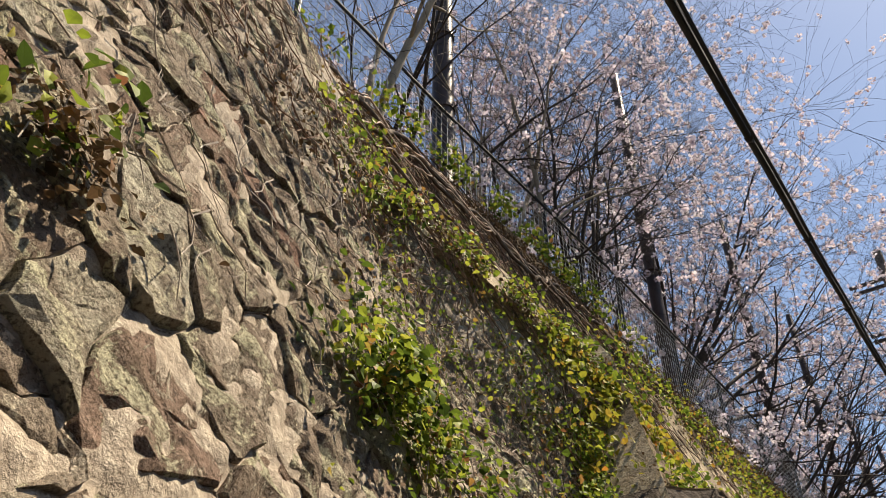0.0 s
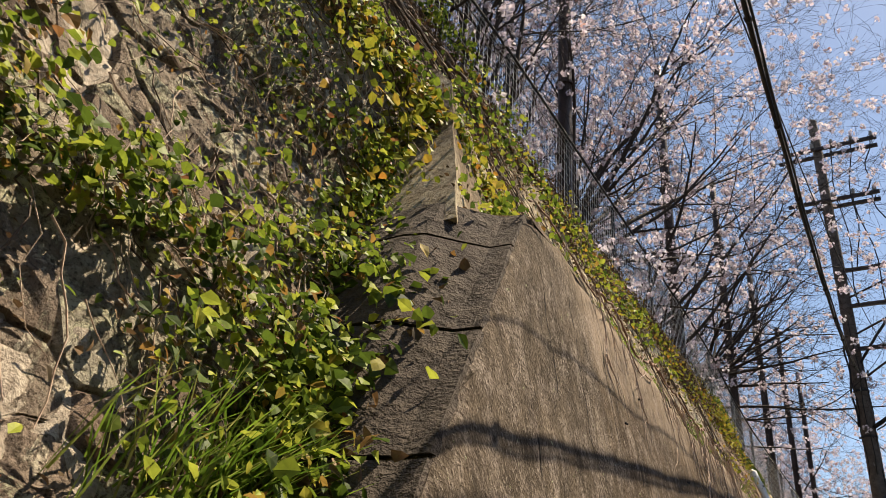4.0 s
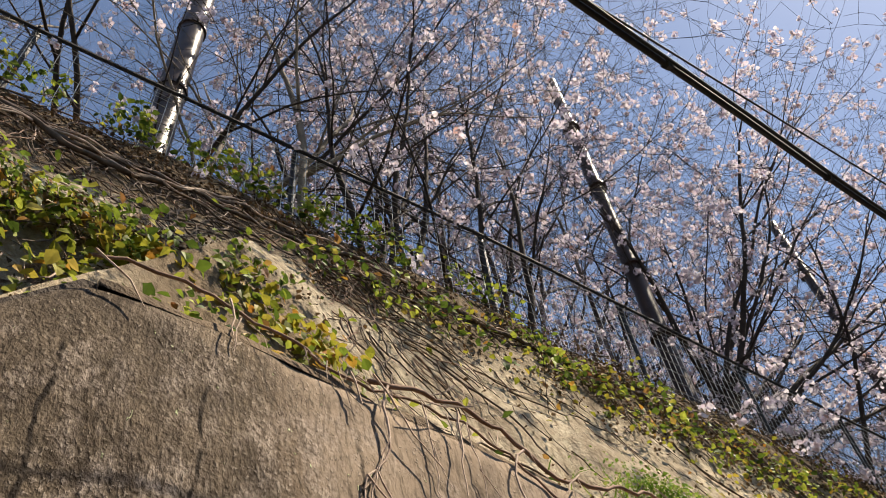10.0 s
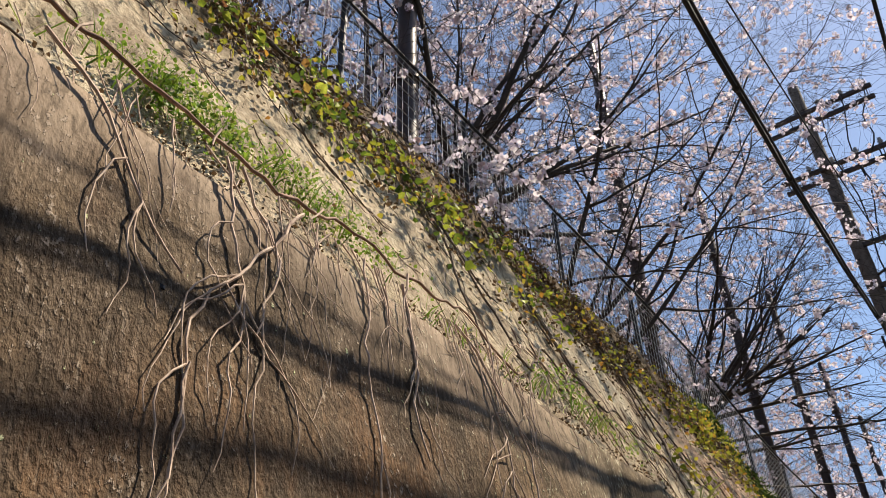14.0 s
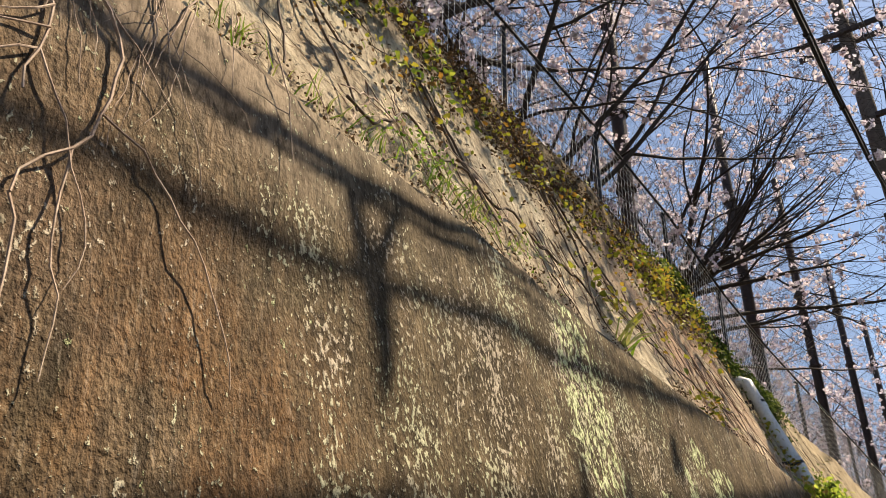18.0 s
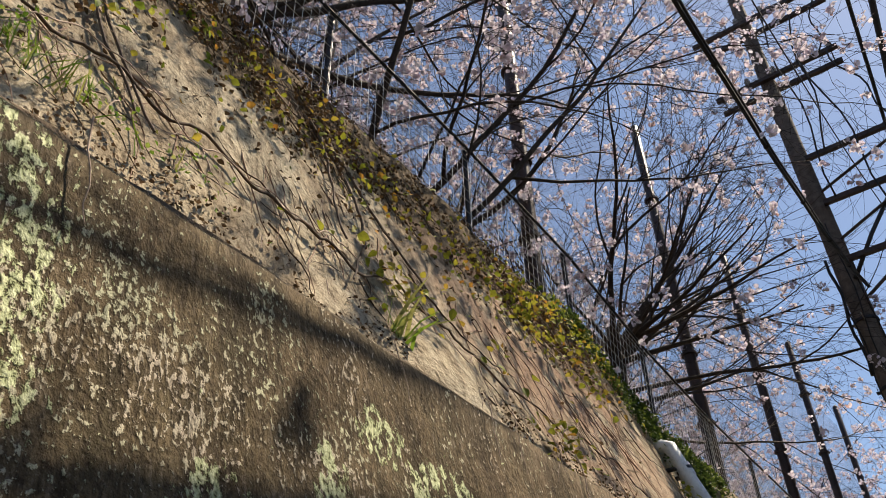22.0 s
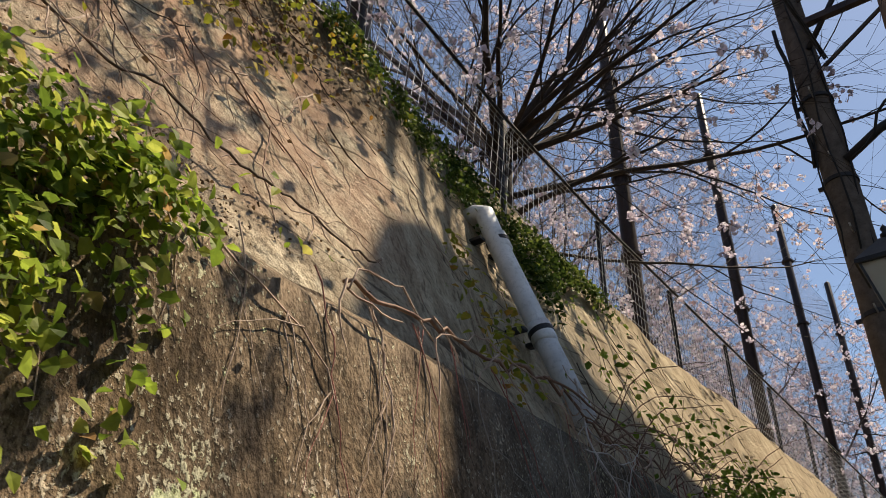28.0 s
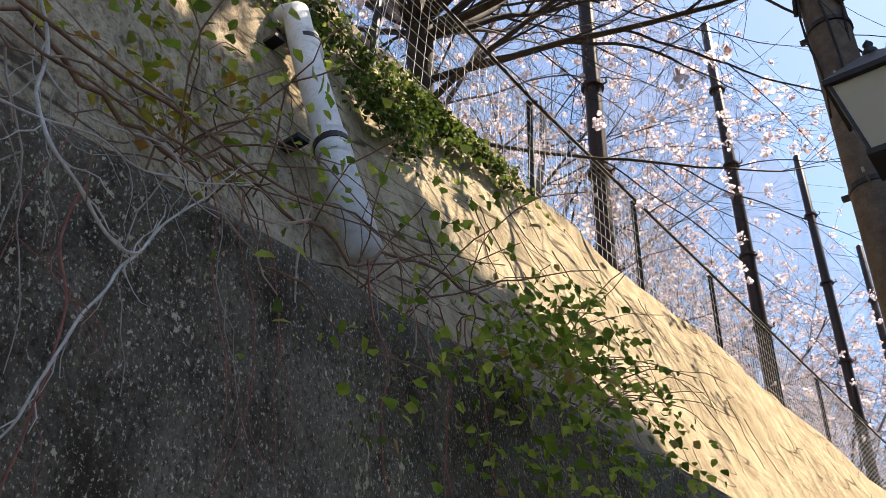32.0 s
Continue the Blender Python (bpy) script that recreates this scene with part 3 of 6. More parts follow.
def stone_back(u, v):
    y = -14 + 10.4 * (u / 0.12) if u < 0.12 else -3.6 + 7.6 * ((u - 0.12) / 0.88)
    z = -0.8 + 2.2 * (v / 0.15) if v < 0.15 else 1.4 + 5.0 * ((v - 0.15) / 0.85)
    p = on_stone(y, z, -0.014)
    chip = noise.noise(p * 5.0) + 0.5 * noise.noise(p * 12.0)
    return p + STONE_N * (0.03 * noise.noise(p * 2.6) + 0.045 * abs(chip) + 0.016 * noise.noise(p * 24.0))


STONE_N = Vector((1, 0.24, 0.27)).normalized()
stone_wall = slab("wall_stone", stone_back, 270, 190, (-0.5, 0, 0), M["mortar"], "rubble stone retaining wall with recessed old mortar")

# ledge of earth between the lower and the upper wall, with an uneven lip
s = Soup()
rows = 400
for i in range(rows + 1):
    y = 2.34 + 0.09 * max(0, i - 1)
    zt = lower_top(y) - (0.22 if i == 0 else 0.0)
    lip = 0.02 * noise.noise(Vector((y * 6, 1, 0))) + 0.012 * noise.noise(Vector((y * 19, 4, 0)))
    for x, h, rough in ((-1.538, -0.05, 0.2), (-1.548 + 0.4 * lip, -0.012 + lip, 0.5), (-1.61, 0.02 + lip, 1.0), (-1.78, 0.05, 1.0), (-2.05, 0.14, 1.0), (-2.4, 0.24, 1.0)):
        s.v.append(Vector((x, y, zt + h + rough * (0.03 * noise.noise(Vector((y * 2.3, x * 4, 0))) + 0.015 * noise.noise(Vector((y * 9, x * 9, 3)))))))
s.f = [(i * 6 + j, i * 6 + j + 6, i * 6 + j + 7, i * 6 + j + 1) for i in range(rows) for j in range(5)]
thing("ledge_soil", "narrow ledge of earth and dead leaves on the lower wall", "soil", s.mesh("ledge_soil", M["earth"], True), kind="structure")

# the end of the lower wall, cast in lifts with open joints
lifts = [(-0.4, 0.8), (0.82, 1.42), (1.44, 2.04), (2.06, 2.655), (2.675, 3.285), (3.30, 3.605)]
end_wall = thing("wall_end", "leaning end of the lower wall cast in board-marked lifts", "wall", kind="structure")
for a, b in lifts:
    s = Soup()
    n = 14
    for i in range(n + 1):
        for z in (a, (a + b) / 2, b):
            x = lower_x(z) - 0.03 - (1.5 * i / n)
            y = lower_start(z) - 0.022 + 0.014 * noise.noise(Vector((x * 6, z * 6, 2))) + 0.01 * noise.noise(Vector((x * 17, z * 17, 2)))
            y -= 0.27 * step(0.1, 0.4, lower_x(z) - x) * step(1.4, 3.35, z)
            s.v.append(Vector((x, y, z)))
    m = len(s.v)
    s.v += [v + Vector((0, 0.42, 0)) for v in s.v]
    for i in range(n):
        for j in range(2):
            q = i * 3 + j
            s.f += [(q, q + 1, q + 4, q + 3), (m + q, m + q + 3, m + q + 4, m + q + 1)]
        for q in (i * 3, i * 3 + 2):
            s.f.append((q, q + 3, m + q + 3, m + q))
    for q in (0, 1, n * 3, n * 3 + 1):
        s.f.append((q, m + q, m + q + 1, q + 1))
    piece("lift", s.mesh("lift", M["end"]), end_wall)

# ground: the road, the kerb and the plateau above the wall
s = Soup()
xs = [-2.6, -1.0, 1.0, 3.0, 30.0, 600.0]
ys = [-600, -30, -10, 0, 10, 20, 30, 60, 600]
for y in ys:
    for x in xs:
        s.v.append(Vector((x, y, road_z(y))))
for j in range(len(ys) - 1):
    for i in range(len(xs) - 1):
        q = j * len(xs) + i
        s.f.append((q, q + 1, q + len(xs) + 1, q + len(xs)))
thing("road", "narrow grey asphalt road that climbs beside the wall", "road", s.mesh("road", M["asphalt"]), kind="structure")
s = Soup()
for i in range(45):
    y = -12 + i * 1.2
    for d, w in ((0.0, 0.0),):
        k = len(s.v)
        z, zz = road_z(y), road_z(y + 1.19)
        x0 = -1.05 if y > 1 else -1.35
        s.v += [Vector((x0 - 0.22, y, z - 0.1)), Vector((x0, y, z - 0.1)), Vector((x0 - 0.22, y, z + 0.12)), Vector((x0 - 0.02, y, z + 0.12)),
                Vector((x0 - 0.22, y + 1.19, zz - 0.1)), Vector((x0, y + 1.19, zz - 0.1)), Vector((x0 - 0.22, y + 1.19, zz + 0.12)), Vector((x0 - 0.02, y + 1.19, zz + 0.12))]
        s.f += [(k, k + 1, k + 3, k + 2), (k + 4, k + 6, k + 7, k + 5), (k + 1, k + 5, k + 7, k + 3), (k + 2, k + 3, k + 7, k + 6), (k, k + 2, k + 6, k + 4)]
thing("kerb", "low concrete kerb along the foot of the wall", "kerb", s.mesh("kerb", M["kerb"]), kind="structure")
s = Soup()
gx = [-3.42, -3.6, -4.2, -5, -6, -8, -12, -20, -40, -600]
gy = [-600, -60, -14] + [-14 + 0.8 * i for i in range(1, 76)] + [90, 600]
for y in gy:
    for x in gx:
        z = upper_top(y) - 0.03 + (0.05 * noise.noise(Vector((x, y, 0))) if x > -20 and x < -3.5 else 0)
        s.v.append(Vector((x, y, z)))
for j in range(len(gy) - 1):
    for i in range(len(gx) - 1):
        q = j * len(gx) + i
        s.f.append((q, q + len(gx), q + len(gx) + 1, q + 1))
thing("ground", "level earth with dead leaves above the retaining wall", "ground", s.mesh("ground", M["earth"]), kind="structure")
# an unseen block across the road, outlined to cast shade on the far wall
house = thing("house", "unseen dark block shaped to shade the far wall", "building", kind="structure")
profile = [(19.95, -1.0), (19.98, 14.6), (20.2, 15.3), (20.45, 16.15), (20.75, 16.9), (22.3, 19.7), (23.2, 20.8), (24.4, 21.8), (25.5, 21.9), (26.6, 20.0), (27.6, 18.2), (34.0, 16.6), (34.0, -1.0)]
for nm, x0, x1, mat in (("wall", 2.6, 7.0, M["house"]),):
    s = Soup()
    s.v = [Vector((x, y + 1.456 * (x - 2.6), z)) for x in (x0, x1) for y, z in profile]
    n = len(profile)
    s.f = [tuple(range(n)), tuple(range(2 * n - 1, n - 1, -1))] + [(i, i + n, (i + 1) % n + n, (i + 1) % n) for i in range(n)]
    piece(nm, s.mesh(nm, mat), house)
for (ya, za), (yb, zb) in zip(profile[1:11], profile[2:12]):
    s = Soup()
    s.v = [Vector((x, y + 1.456 * (x - 2.6), z + d)) for x in (2.55, 7.05) for y, z in ((ya, za), (yb, zb)) for d in (0.004, 0.12)]
    s.f = [(0, 1, 3, 2), (4, 6, 7, 5), (0, 4, 5, 1), (2, 3, 7, 6), (1, 5, 7, 3), (0, 2, 6, 4)]
    piece("roof", s.mesh("roof", M["earth"]), house)
# a second unseen block, low and long, added to dim sky light on the walls
row = thing("house", "unseen low dark block added to cut sky light", "building", kind="structure")
s = Soup()
s.box((4.6, -30.0, -2.0), (12.0, 19.5, 5.4))
piece("wall", s.mesh("wall", M["house"]), row)
s = Soup()
s.box((4.4, -30.2, 5.404), (12.2, 19.6, 5.55))
piece("roof", s.mesh("roof", M["earth"]), row)

# ---- fence along the top ----
posts_y = [-12.8, -10.7, -8.6, -6.5, -4.4, -2.5, -0.5, 1.57, 3.75, 5.8, 7.7, 9.6] + [11.55 + 2.1 * i for i in range(16)]
FENCE_X = -3.42
fence = thing("fence", "welded wire mesh fence with dark posts topping the wall", "fence")
s = Soup()
s.tube([Vector((0, 0, -0.25)), Vector((0, 0, 1.2))], [0.03, 0.03], 8)
s.lathe([(0.034, 1.19), (0.034, 1.21), (0.012, 1.225)], sides=8)
s.tube([Vector((0, 0, 1.17)), Vector((0.05, 0, 1.19)), Vector((0.09, 0, 1.17))], [0.012, 0.012, 0.012], 4)
post_mesh = s.mesh("post", M["black"])


def fence_size(y):
    return 1.0 - 0.24 * step(6.5, 1.0, y)


for y in posts_y:
    piece("post", post_mesh, fence, at=(FENCE_X, y, upper_top(y))).scale.z = fence_size(y)


def fence_panel(length):
    s = Soup()
    n = int(length / 0.1)
    for i in range(n + 1):
        y = length * i / n
        s.tube([Vector((0.03, y, 0.02)), Vector((0.03, y, 1.12)), Vector((0.065, y, 1.17)), Vector((0.03, y, 1.2))], [0.0028] * 4, 3, False)
    for z in [0.03, 0.18, 0.33, 0.48, 0.63, 0.78, 0.93, 1.05, 1.12, 1.2]:
        s.tube([Vector((0.03, 0, z)), Vector((0.03, length, z))], [0.0034] * 2, 3, False)
    return s.mesh("mesh_panel", M["fence_wire"])


panel_mesh = fence_panel(2.1)
s = Soup()
s.tube([Vector((0.066, 0, 0)), Vector((0.066, 2.1, 0))], [0.017] * 2, 6)
rail_mesh = s.mesh("top_rail", M["rubber"])
for a, b in zip(posts_y, posts_y[1:]):
    ha, hb = fence_size(a), fence_size(b)
    ob = piece("mesh_panel", panel_mesh, fence, at=(FENCE_X, a, upper_top(a) - 0.02))
    ob.scale = (1, (b - a) / 2.1, (ha + hb) / 2)
    ob.rotation_euler.x = math.atan2(upper_top(b) - upper_top(a), b - a)
    rail = piece("top_rail", rail_mesh, fence, at=(FENCE_X, a, upper_top(a) - 0.02 + 1.185 * ha))
    rail.scale.y = (b - a) / 2.1
    rail.rotation_euler.x = math.atan2(upper_top(b) - upper_top(a) + 1.185 * (hb - ha), b - a)

# ---- ball net and its poles ----
pole_y = [-10.0, -3.8, 2.72, 9.65, 16.5, 22.85, 28.6, 34.6, 40.4]
NET_X = -4.2
s = Soup()
s.lathe([(0.14, -0.2), (0.135, 0.0), (0.128, 0.02), (0.125, 2.0), (0.115, 5.0), (0.10, 9.3), (0.05, 9.36)], sides=18)
tube_mesh = s.mesh("shaft", M["net_pole"], True)
s = Soup()
s.lathe([(0.142, 0), (0.164, 0.0), (0.164, 0.05), (0.142, 0.05)], sides=18)
clamp_mesh = s.mesh("clamp", M["net_pole"])
s = Soup()
s.tube([Vector((0.14, 0, 0)), Vector((0.22, 0, 0.01)), Vector((0.22, 0, 0.08))], [0.014] * 3, 5)
hook_mesh = s.mesh("hook", M["black"])
for y in pole_y:
    p = thing("net_pole", "tall round weathered steel pole that carries a ball net", "pole", at=(NET_X, y, upper_top(y)), group="net poles")
    shaft = piece("shaft", tube_mesh, p)
    shaft.scale = (1.0, 1.0, 1.12 if 20 < y < 25 else 1.07) if y > 5 else (1.18, 1.18, 1.07)
    for z in (0.9, 2.4, 3.9, 6.0, 8.0):
        clamp = piece("clamp", clamp_mesh, p, at=(0, 0, z))
        piece("hook", hook_mesh, clamp, "black steel hook")
s = Soup()
cols = []
for a, b in zip(pole_y, pole_y[1:]):
    for i in range(8):
        cols.append((a + (b - a) * i / 8, 0.35 * math.sin(math.pi * i / 8)))
cols += [(40.4, 0), (46.0, 6.5)]
for y, sag in cols:
    t = upper_top(min(y, 40)) + 9.2 - sag
    for j in range(9):
        z = upper_top(min(y, 40)) + 0.15 + (t - upper_top(min(y, 40)) - 0.15) * j / 8
        s.v.append(Vector((NET_X - 0.16 - 0.12 * math.sin(math.pi * j / 8) * (1 if sag else 0), y, z)))
net = thing("ball_net", "fine pale ball net hung between tall poles", "net")
rows_v = s.v
for a in range(0, len(cols) - 1, 8):
    e = min(a + 8, len(cols) - 1)
    s = Soup()
    s.v = rows_v[a * 9:(e + 1) * 9]
    s.f = [(i * 9 + j, i * 9 + j + 9, i * 9 + j + 10, i * 9 + j + 1) for i in range(e - a) for j in range(8)]
    piece("netting", s.mesh("netting", M["far_net"] if cols[a][0] > 22 else M["net"], True), net)
for dz, sg in ((9.2, 1.0), (4.0, 0.5), (0.4, 0.0)):
    s = Soup()
    s.tube([Vector((NET_X - 0.14, y, upper_top(y) + dz - sag * sg)) for y, sag in cols[:-1]], [0.006] * (len(cols) - 1), 4)
    piece("wire_rope", s.mesh("wire_rope", M["rubber"]), net)

# ---- drain pipe on the upper wall ----
pipe = thing("drain_pipe", "weathered white plastic drain pipe strapped down the wall", "pipe")
ax = [on_upper(16.80, 5.80, 0.14), on_upper(16.80, 5.52, 0.13), on_upper(16.82, 4.7, 0.13), on_upper(16.86, 4.0, 0.13)]
top_dir = (ax[0] - ax[1]).normalized()
s = Soup()
s.tube([ax[0] - UP_N * 0.14 + top_dir * 0.08, ax[0] - UP_N * 0.07 + top_dir * 0.06, ax[0], ax[1], ax[2], ax[3]], [0.075, 0.079, 0.078, 0.078, 0.078, 0.078], 20)
piece("tube", s.mesh("tube", M["pvc"], True), pipe)
for z in (5.50, 4.66):
    p = on_upper(16.82, z, 0.13)
    d = (ax[0] - ax[3]).normalized()
    s = Soup()
    s.tube([p - d * 0.08, p - d * 0.08, p + d * 0.07, p + d * 0.07], [0.078, 0.088, 0.088, 0.078], 20)
    socket = piece("socket", s.mesh("socket", M["pvc"], True), pipe)
    s = Soup()
    s.tube([p - d * 0.02, p + d * 0.02], [0.092, 0.092], 20)
    s.box(p + Vector((-0.19, -0.17, -0.012)), p + Vector((-0.05, -0.10, 0.012)))
    s.box(p + Vector((-0.19, 0.10, -0.012)), p + Vector((-0.05, 0.17, 0.012)))
    piece("strap", s.mesh("strap", M["black"]), socket, "dark metal strap")

tie = Soup()
tie.tube([Vector((-0.03, 0, 0)), Vector((0.012, 0, 0.0)), Vector((0.018, 0.004, -0.004)), Vector((0.018, 0.004, -0.010))], [0.0065, 0.0065, 0.006, 0.0045], 5)
tie_mesh = tie.mesh("form_tie", M["black"])
for y, z in ((3.30, 2.80), (3.32, 2.40), (3.77, 3.09), (4.59, 2.78), (5.15, 2.85), (4.0, 2.25), (5.6, 2.3)):
    piece("form_tie", tie_mesh, lower_wall, "rusty bent form tie", at=on_lower(y, z))

# ---- utility pole with lantern and cables ----
PX, PY = -0.85, 20.5
upole = thing("utility_pole", "tall grey concrete utility pole with steel crossarms", "pole", at=(PX, PY, road_z(PY)))
s = Soup()
s.lathe([(0.195, -0.5), (0.19, 1.0), (0.172, 5.0), (0.155, 9.0), (0.122, 15.7), (0.11, 15.75)], sides=24)
piece("shaft", s.mesh("shaft", M["pole"], True), upole)
for z in (4.9, 6.48, 7.6):
    s = Soup()
    s.lathe([(0.16, z), (0.182, z + 0.005), (0.178, z + 0.05), (0.16, z + 0.055)], sides=24)
    s.box((-0.23, -0.02, z + 0.01), (-0.16, 0.02, z + 0.045))
    piece("band", s.mesh("band", M["black"]), upole, "black steel clamp band")
for i in range(14):
    z = 2.2 + i * 0.45
    s = Soup()
    sg = 1 if i % 2 else -1
    s.tube([Vector((0.0, sg * 0.16, z)), Vector((0.0, sg * 0.32, z)), Vector((0, sg * 0.33, z + 0.03))], [0.010] * 3, 5)
    piece("step_bolt", s.mesh("step_bolt", M["steel"]), upole)
for z, x0, x1, pair in ((14.6, -1.05, 1.5, True), (12.9, -0.95, 1.3, True), (10.75, 0.1, 2.2, False), (9.75, 0.1, 2.0, False), (8.6, 0.1, 1.5, False)):
    s = Soup()
    s.box((x0, -0.24, z), (x1, -0.155, z + 0.085))
    if pair:
        s.box((x0, 0.155, z), (x1, 0.24, z + 0.085))
        for x in (x0 + 0.12, -0.32, 0.32, x1 - 0.12):
            s.tube([Vector((x, -0.27, z + 0.04)), Vector((x, 0.27, z + 0.04))], [0.012, 0.012], 6)
    else:
        s.tube([Vector((x1 - 0.3, -0.2, z)), Vector((0.12, -0.16, z - 0.7))], [0.026, 0.026], 6)
    arm = piece("crossarm", s.mesh("crossarm", M["net_pole"]), upole, "dark weathered steel crossarm")
    for k in range(4 if pair else 2):
        s = Soup()
        s.lathe([(0.02, 0), (0.055, 0.03), (0.03, 0.06), (0.06, 0.09), (0.03, 0.12), (0.045, 0.16), (0.02, 0.19)], (x1 - 0.12 - k * 0.5, -0.2, z + 0.085), 10)
        piece("insulator", s.mesh("insulator", M["ceramic"], True), arm)
for dx, dy, za, zb, w in ((0.15, -0.1, 4.4, 8.4, 0.011), (-0.19, -0.1, 6.75, 8.8, 0.026), (-0.14, -0.12, 5.6, 8.0, 0.011), (0.02, -0.19, 5.6, 9.4, 0.011)):
    s = Soup()
    s.tube([Vector((dx + 0.03 * math.sin(i * 1.3), dy + 0.02 * math.cos(i * 1.7), za + (zb - za) * i / 9)) for i in range(10)], [w] * 10, 6)
    piece("cable_tail", s.mesh("cable_tail", M["rubber"], True), upole, "black cable strapped to the pole")
for pts, w, mat, lab in ((((0.12, -0.1, 6.7), (0.5, -0.08, 6.95), (1.0, -0.05, 7.15), (1.7, 0.0, 7.4)), 0.05, "black", "dark tubular outrigger"),
                         (((0.1, -0.15, 8.3), (0.55, -0.15, 8.95), (1.2, -0.1, 9.8)), 0.034, "black", "dark diagonal brace")):
    s = Soup()
    s.tube([Vector(p) for p in pts], [w] * len(pts), 8)
    piece("outrigger", s.mesh("outrigger", M[mat], True), upole, lab)
for x in (0.98, 1.22):
    s = Soup()
    s.lathe([(0.045, 7.55), (0.085, 7.62), (0.10, 8.1), (0.075, 8.5), (0.035, 8.6)], (x, -0.22, 0.0), 14)
    piece("cable_cover", s.mesh("cable_cover", M["cover"], True), upole, "tan cable cover")
for k, (xa, za, xb, zb) in enumerate(((1.3, 14.7, 1.0, 12.9), (0.8, 14.7, 0.5, 10.8), (0.3, 14.6, 0.35, 9.8), (1.1, 12.9, 1.6, 10.8), (0.7, 12.9, 1.1, 8.5), (1.9, 10.7, 1.1, 8.4), (1.1, 7.6, 0.2, 6.6))):
    s = Soup()
    s.tube([Vector((xa + (xb - xa) * i / 9 + 0.07 * math.sin(i * 1.1 + k), -0.24 - 0.12 * math.sin(math.pi * i / 9), za + (zb - za) * i / 9 - 0.1 * math.sin(math.pi * i / 9))) for i in range(10)], [0.016] * 10, 6)
    piece("jumper_cable", s.mesh("jumper_cable", M["rubber"], True), upole, "black jumper cable between the crossarms")

lamp = thing("street_lantern", "black four-sided lantern with frosted glass on a bracket", "street lamp", at=(-0.51, 19.2, 5.23))
lamp.scale = (0.9, 0.9, 0.9)
s = Soup()
s.lathe([(0.02, 0.80), (0.05, 0.82), (0.05, 0.86), (0.02, 0.88), (0.035, 0.92), (0.0, 0.97)], sides=12)
piece("finial", s.mesh("finial", M["black"], True), lamp)
s = Soup()
for (r0, z0), (r1, z1) in (((0.29, 0.50), (0.29, 0.54)), ((0.29, 0.54), (0.06, 0.80))):
    k = len(s.v)
    for r, z in ((r0, z0), (r1, z1)):
        s.v += [Vector((-r, -r, z)), Vector((r, -r, z)), Vector((r, r, z)), Vector((-r, r, z))]
    s.f += [(k + i, k + (i + 1) % 4, k + 4 + (i + 1) % 4, k + 4 + i) for i in range(4)] + [(k + 3, k + 2, k + 1, k), (k + 4, k + 5, k + 6, k + 7)]
piece("roof", s.mesh("roof", M["black"]), lamp, "black pyramid cap")
s = Soup()
for i in range(4):
    a = Vector(((-1, 1, 1, -1)[i], (-1, -1, 1, 1)[i], 0))
    s.tube([a * 0.26 + Vector((0, 0, 0.52)), a * 0.15 + Vector((0, 0, 0.0))], [0.016, 0.016], 4)
s.box((-0.17, -0.17, -0.04), (0.17, 0.17, 0.0))
lantern = piece("lantern_frame", s.mesh("lantern_frame", M["black"]), lamp)
for i in range(4):
    s = Soup()
    a = Vector(((-1, 1, 1, -1)[i], (-1, -1, 1, 1)[i], 0))
    b = Vector(((1, 1, -1, -1)[i], (-1, 1, 1, -1)[i], 0))
    q = [a * 0.25 + Vector((0, 0, 0.51)), b * 0.25 + Vector((0, 0, 0.51)), b * 0.145 + Vector((0, 0, 0.01)), a * 0.145 + Vector((0, 0, 0.01))]
    s.v = q + [v * 0.97 + Vector((0, 0, 0.003)) for v in q]
    s.f = [(0, 1, 2, 3), (7, 6, 5, 4), (0, 4, 5, 1), (1, 5, 6, 2), (2, 6, 7, 3), (3, 7, 4, 0)]
    piece("glass_pane", s.mesh("glass_pane", M["lamp_glass"]), lantern, "frosted glass pane")
s = Soup()
s.tube([Vector((-0.02, 0.0, -0.04)), Vector((-0.02, 0.2, -0.2)), Vector((-0.15, 0.8, -0.26)), Vector((-0.34, 1.4, -0.26))], [0.025] * 4, 8)
piece("bracket", s.mesh("bracket", M["black"]), lamp)


def cable_z(y):
    v = max(y, -3.0)
    return 4.418 + 0.2035 * v - 0.00883 * v * v + 0.00049 * v ** 3 + 0.06 * min(0.0, y + 3.0)


def cable_x(y):
    return -0.339 - 0.0422 * y + 0.00138 * y * y if y > -6 else -0.036


cables = thing("overhead_cables", "black bundled overhead cables slung along the road", "cable")
for x, dz, r in ((0.0, 0.0, 0.016), (0.014, 0.021, 0.006), (0.028, -0.007, 0.009)):
    s = Soup()
    s.tube([Vector((cable_x(y) + x + 0.003 * math.sin(y * 3 + dz * 80), y, cable_z(y) + dz)) for y in [-16 + 0.4 * i for i in range(92)]], [r] * 92, 6)
    piece("cable", s.mesh("cable", M["rubber"], True), cables)
for k in range(24):
    y = -14 + 1.4 * k
    s = Soup()
    s.tube([Vector((cable_x(y), y, cable_z(y) - 0.01)), Vector((cable_x(y), y + 0.05, cable_z(y + 0.05) + 0.01))], [0.024, 0.024], 6)
    piece("cable_tie", s.mesh("cable_tie", M["rubber"]), cables)
ys = [-16 + 0.6 * i for i in range(61)]
s = Soup()
s.tube([Vector((cable_x(y) - 0.09 + 0.05 * max(0.0, y - 3.2), y, cable_z(y) + 0.5)) for y in ys], [0.006] * len(ys), 6)
thing("overhead_wire", "thin black overhead cable crossing above the bundle", "cable", s.mesh("overhead_wire", M["rubber"], True), group="overhead wires")
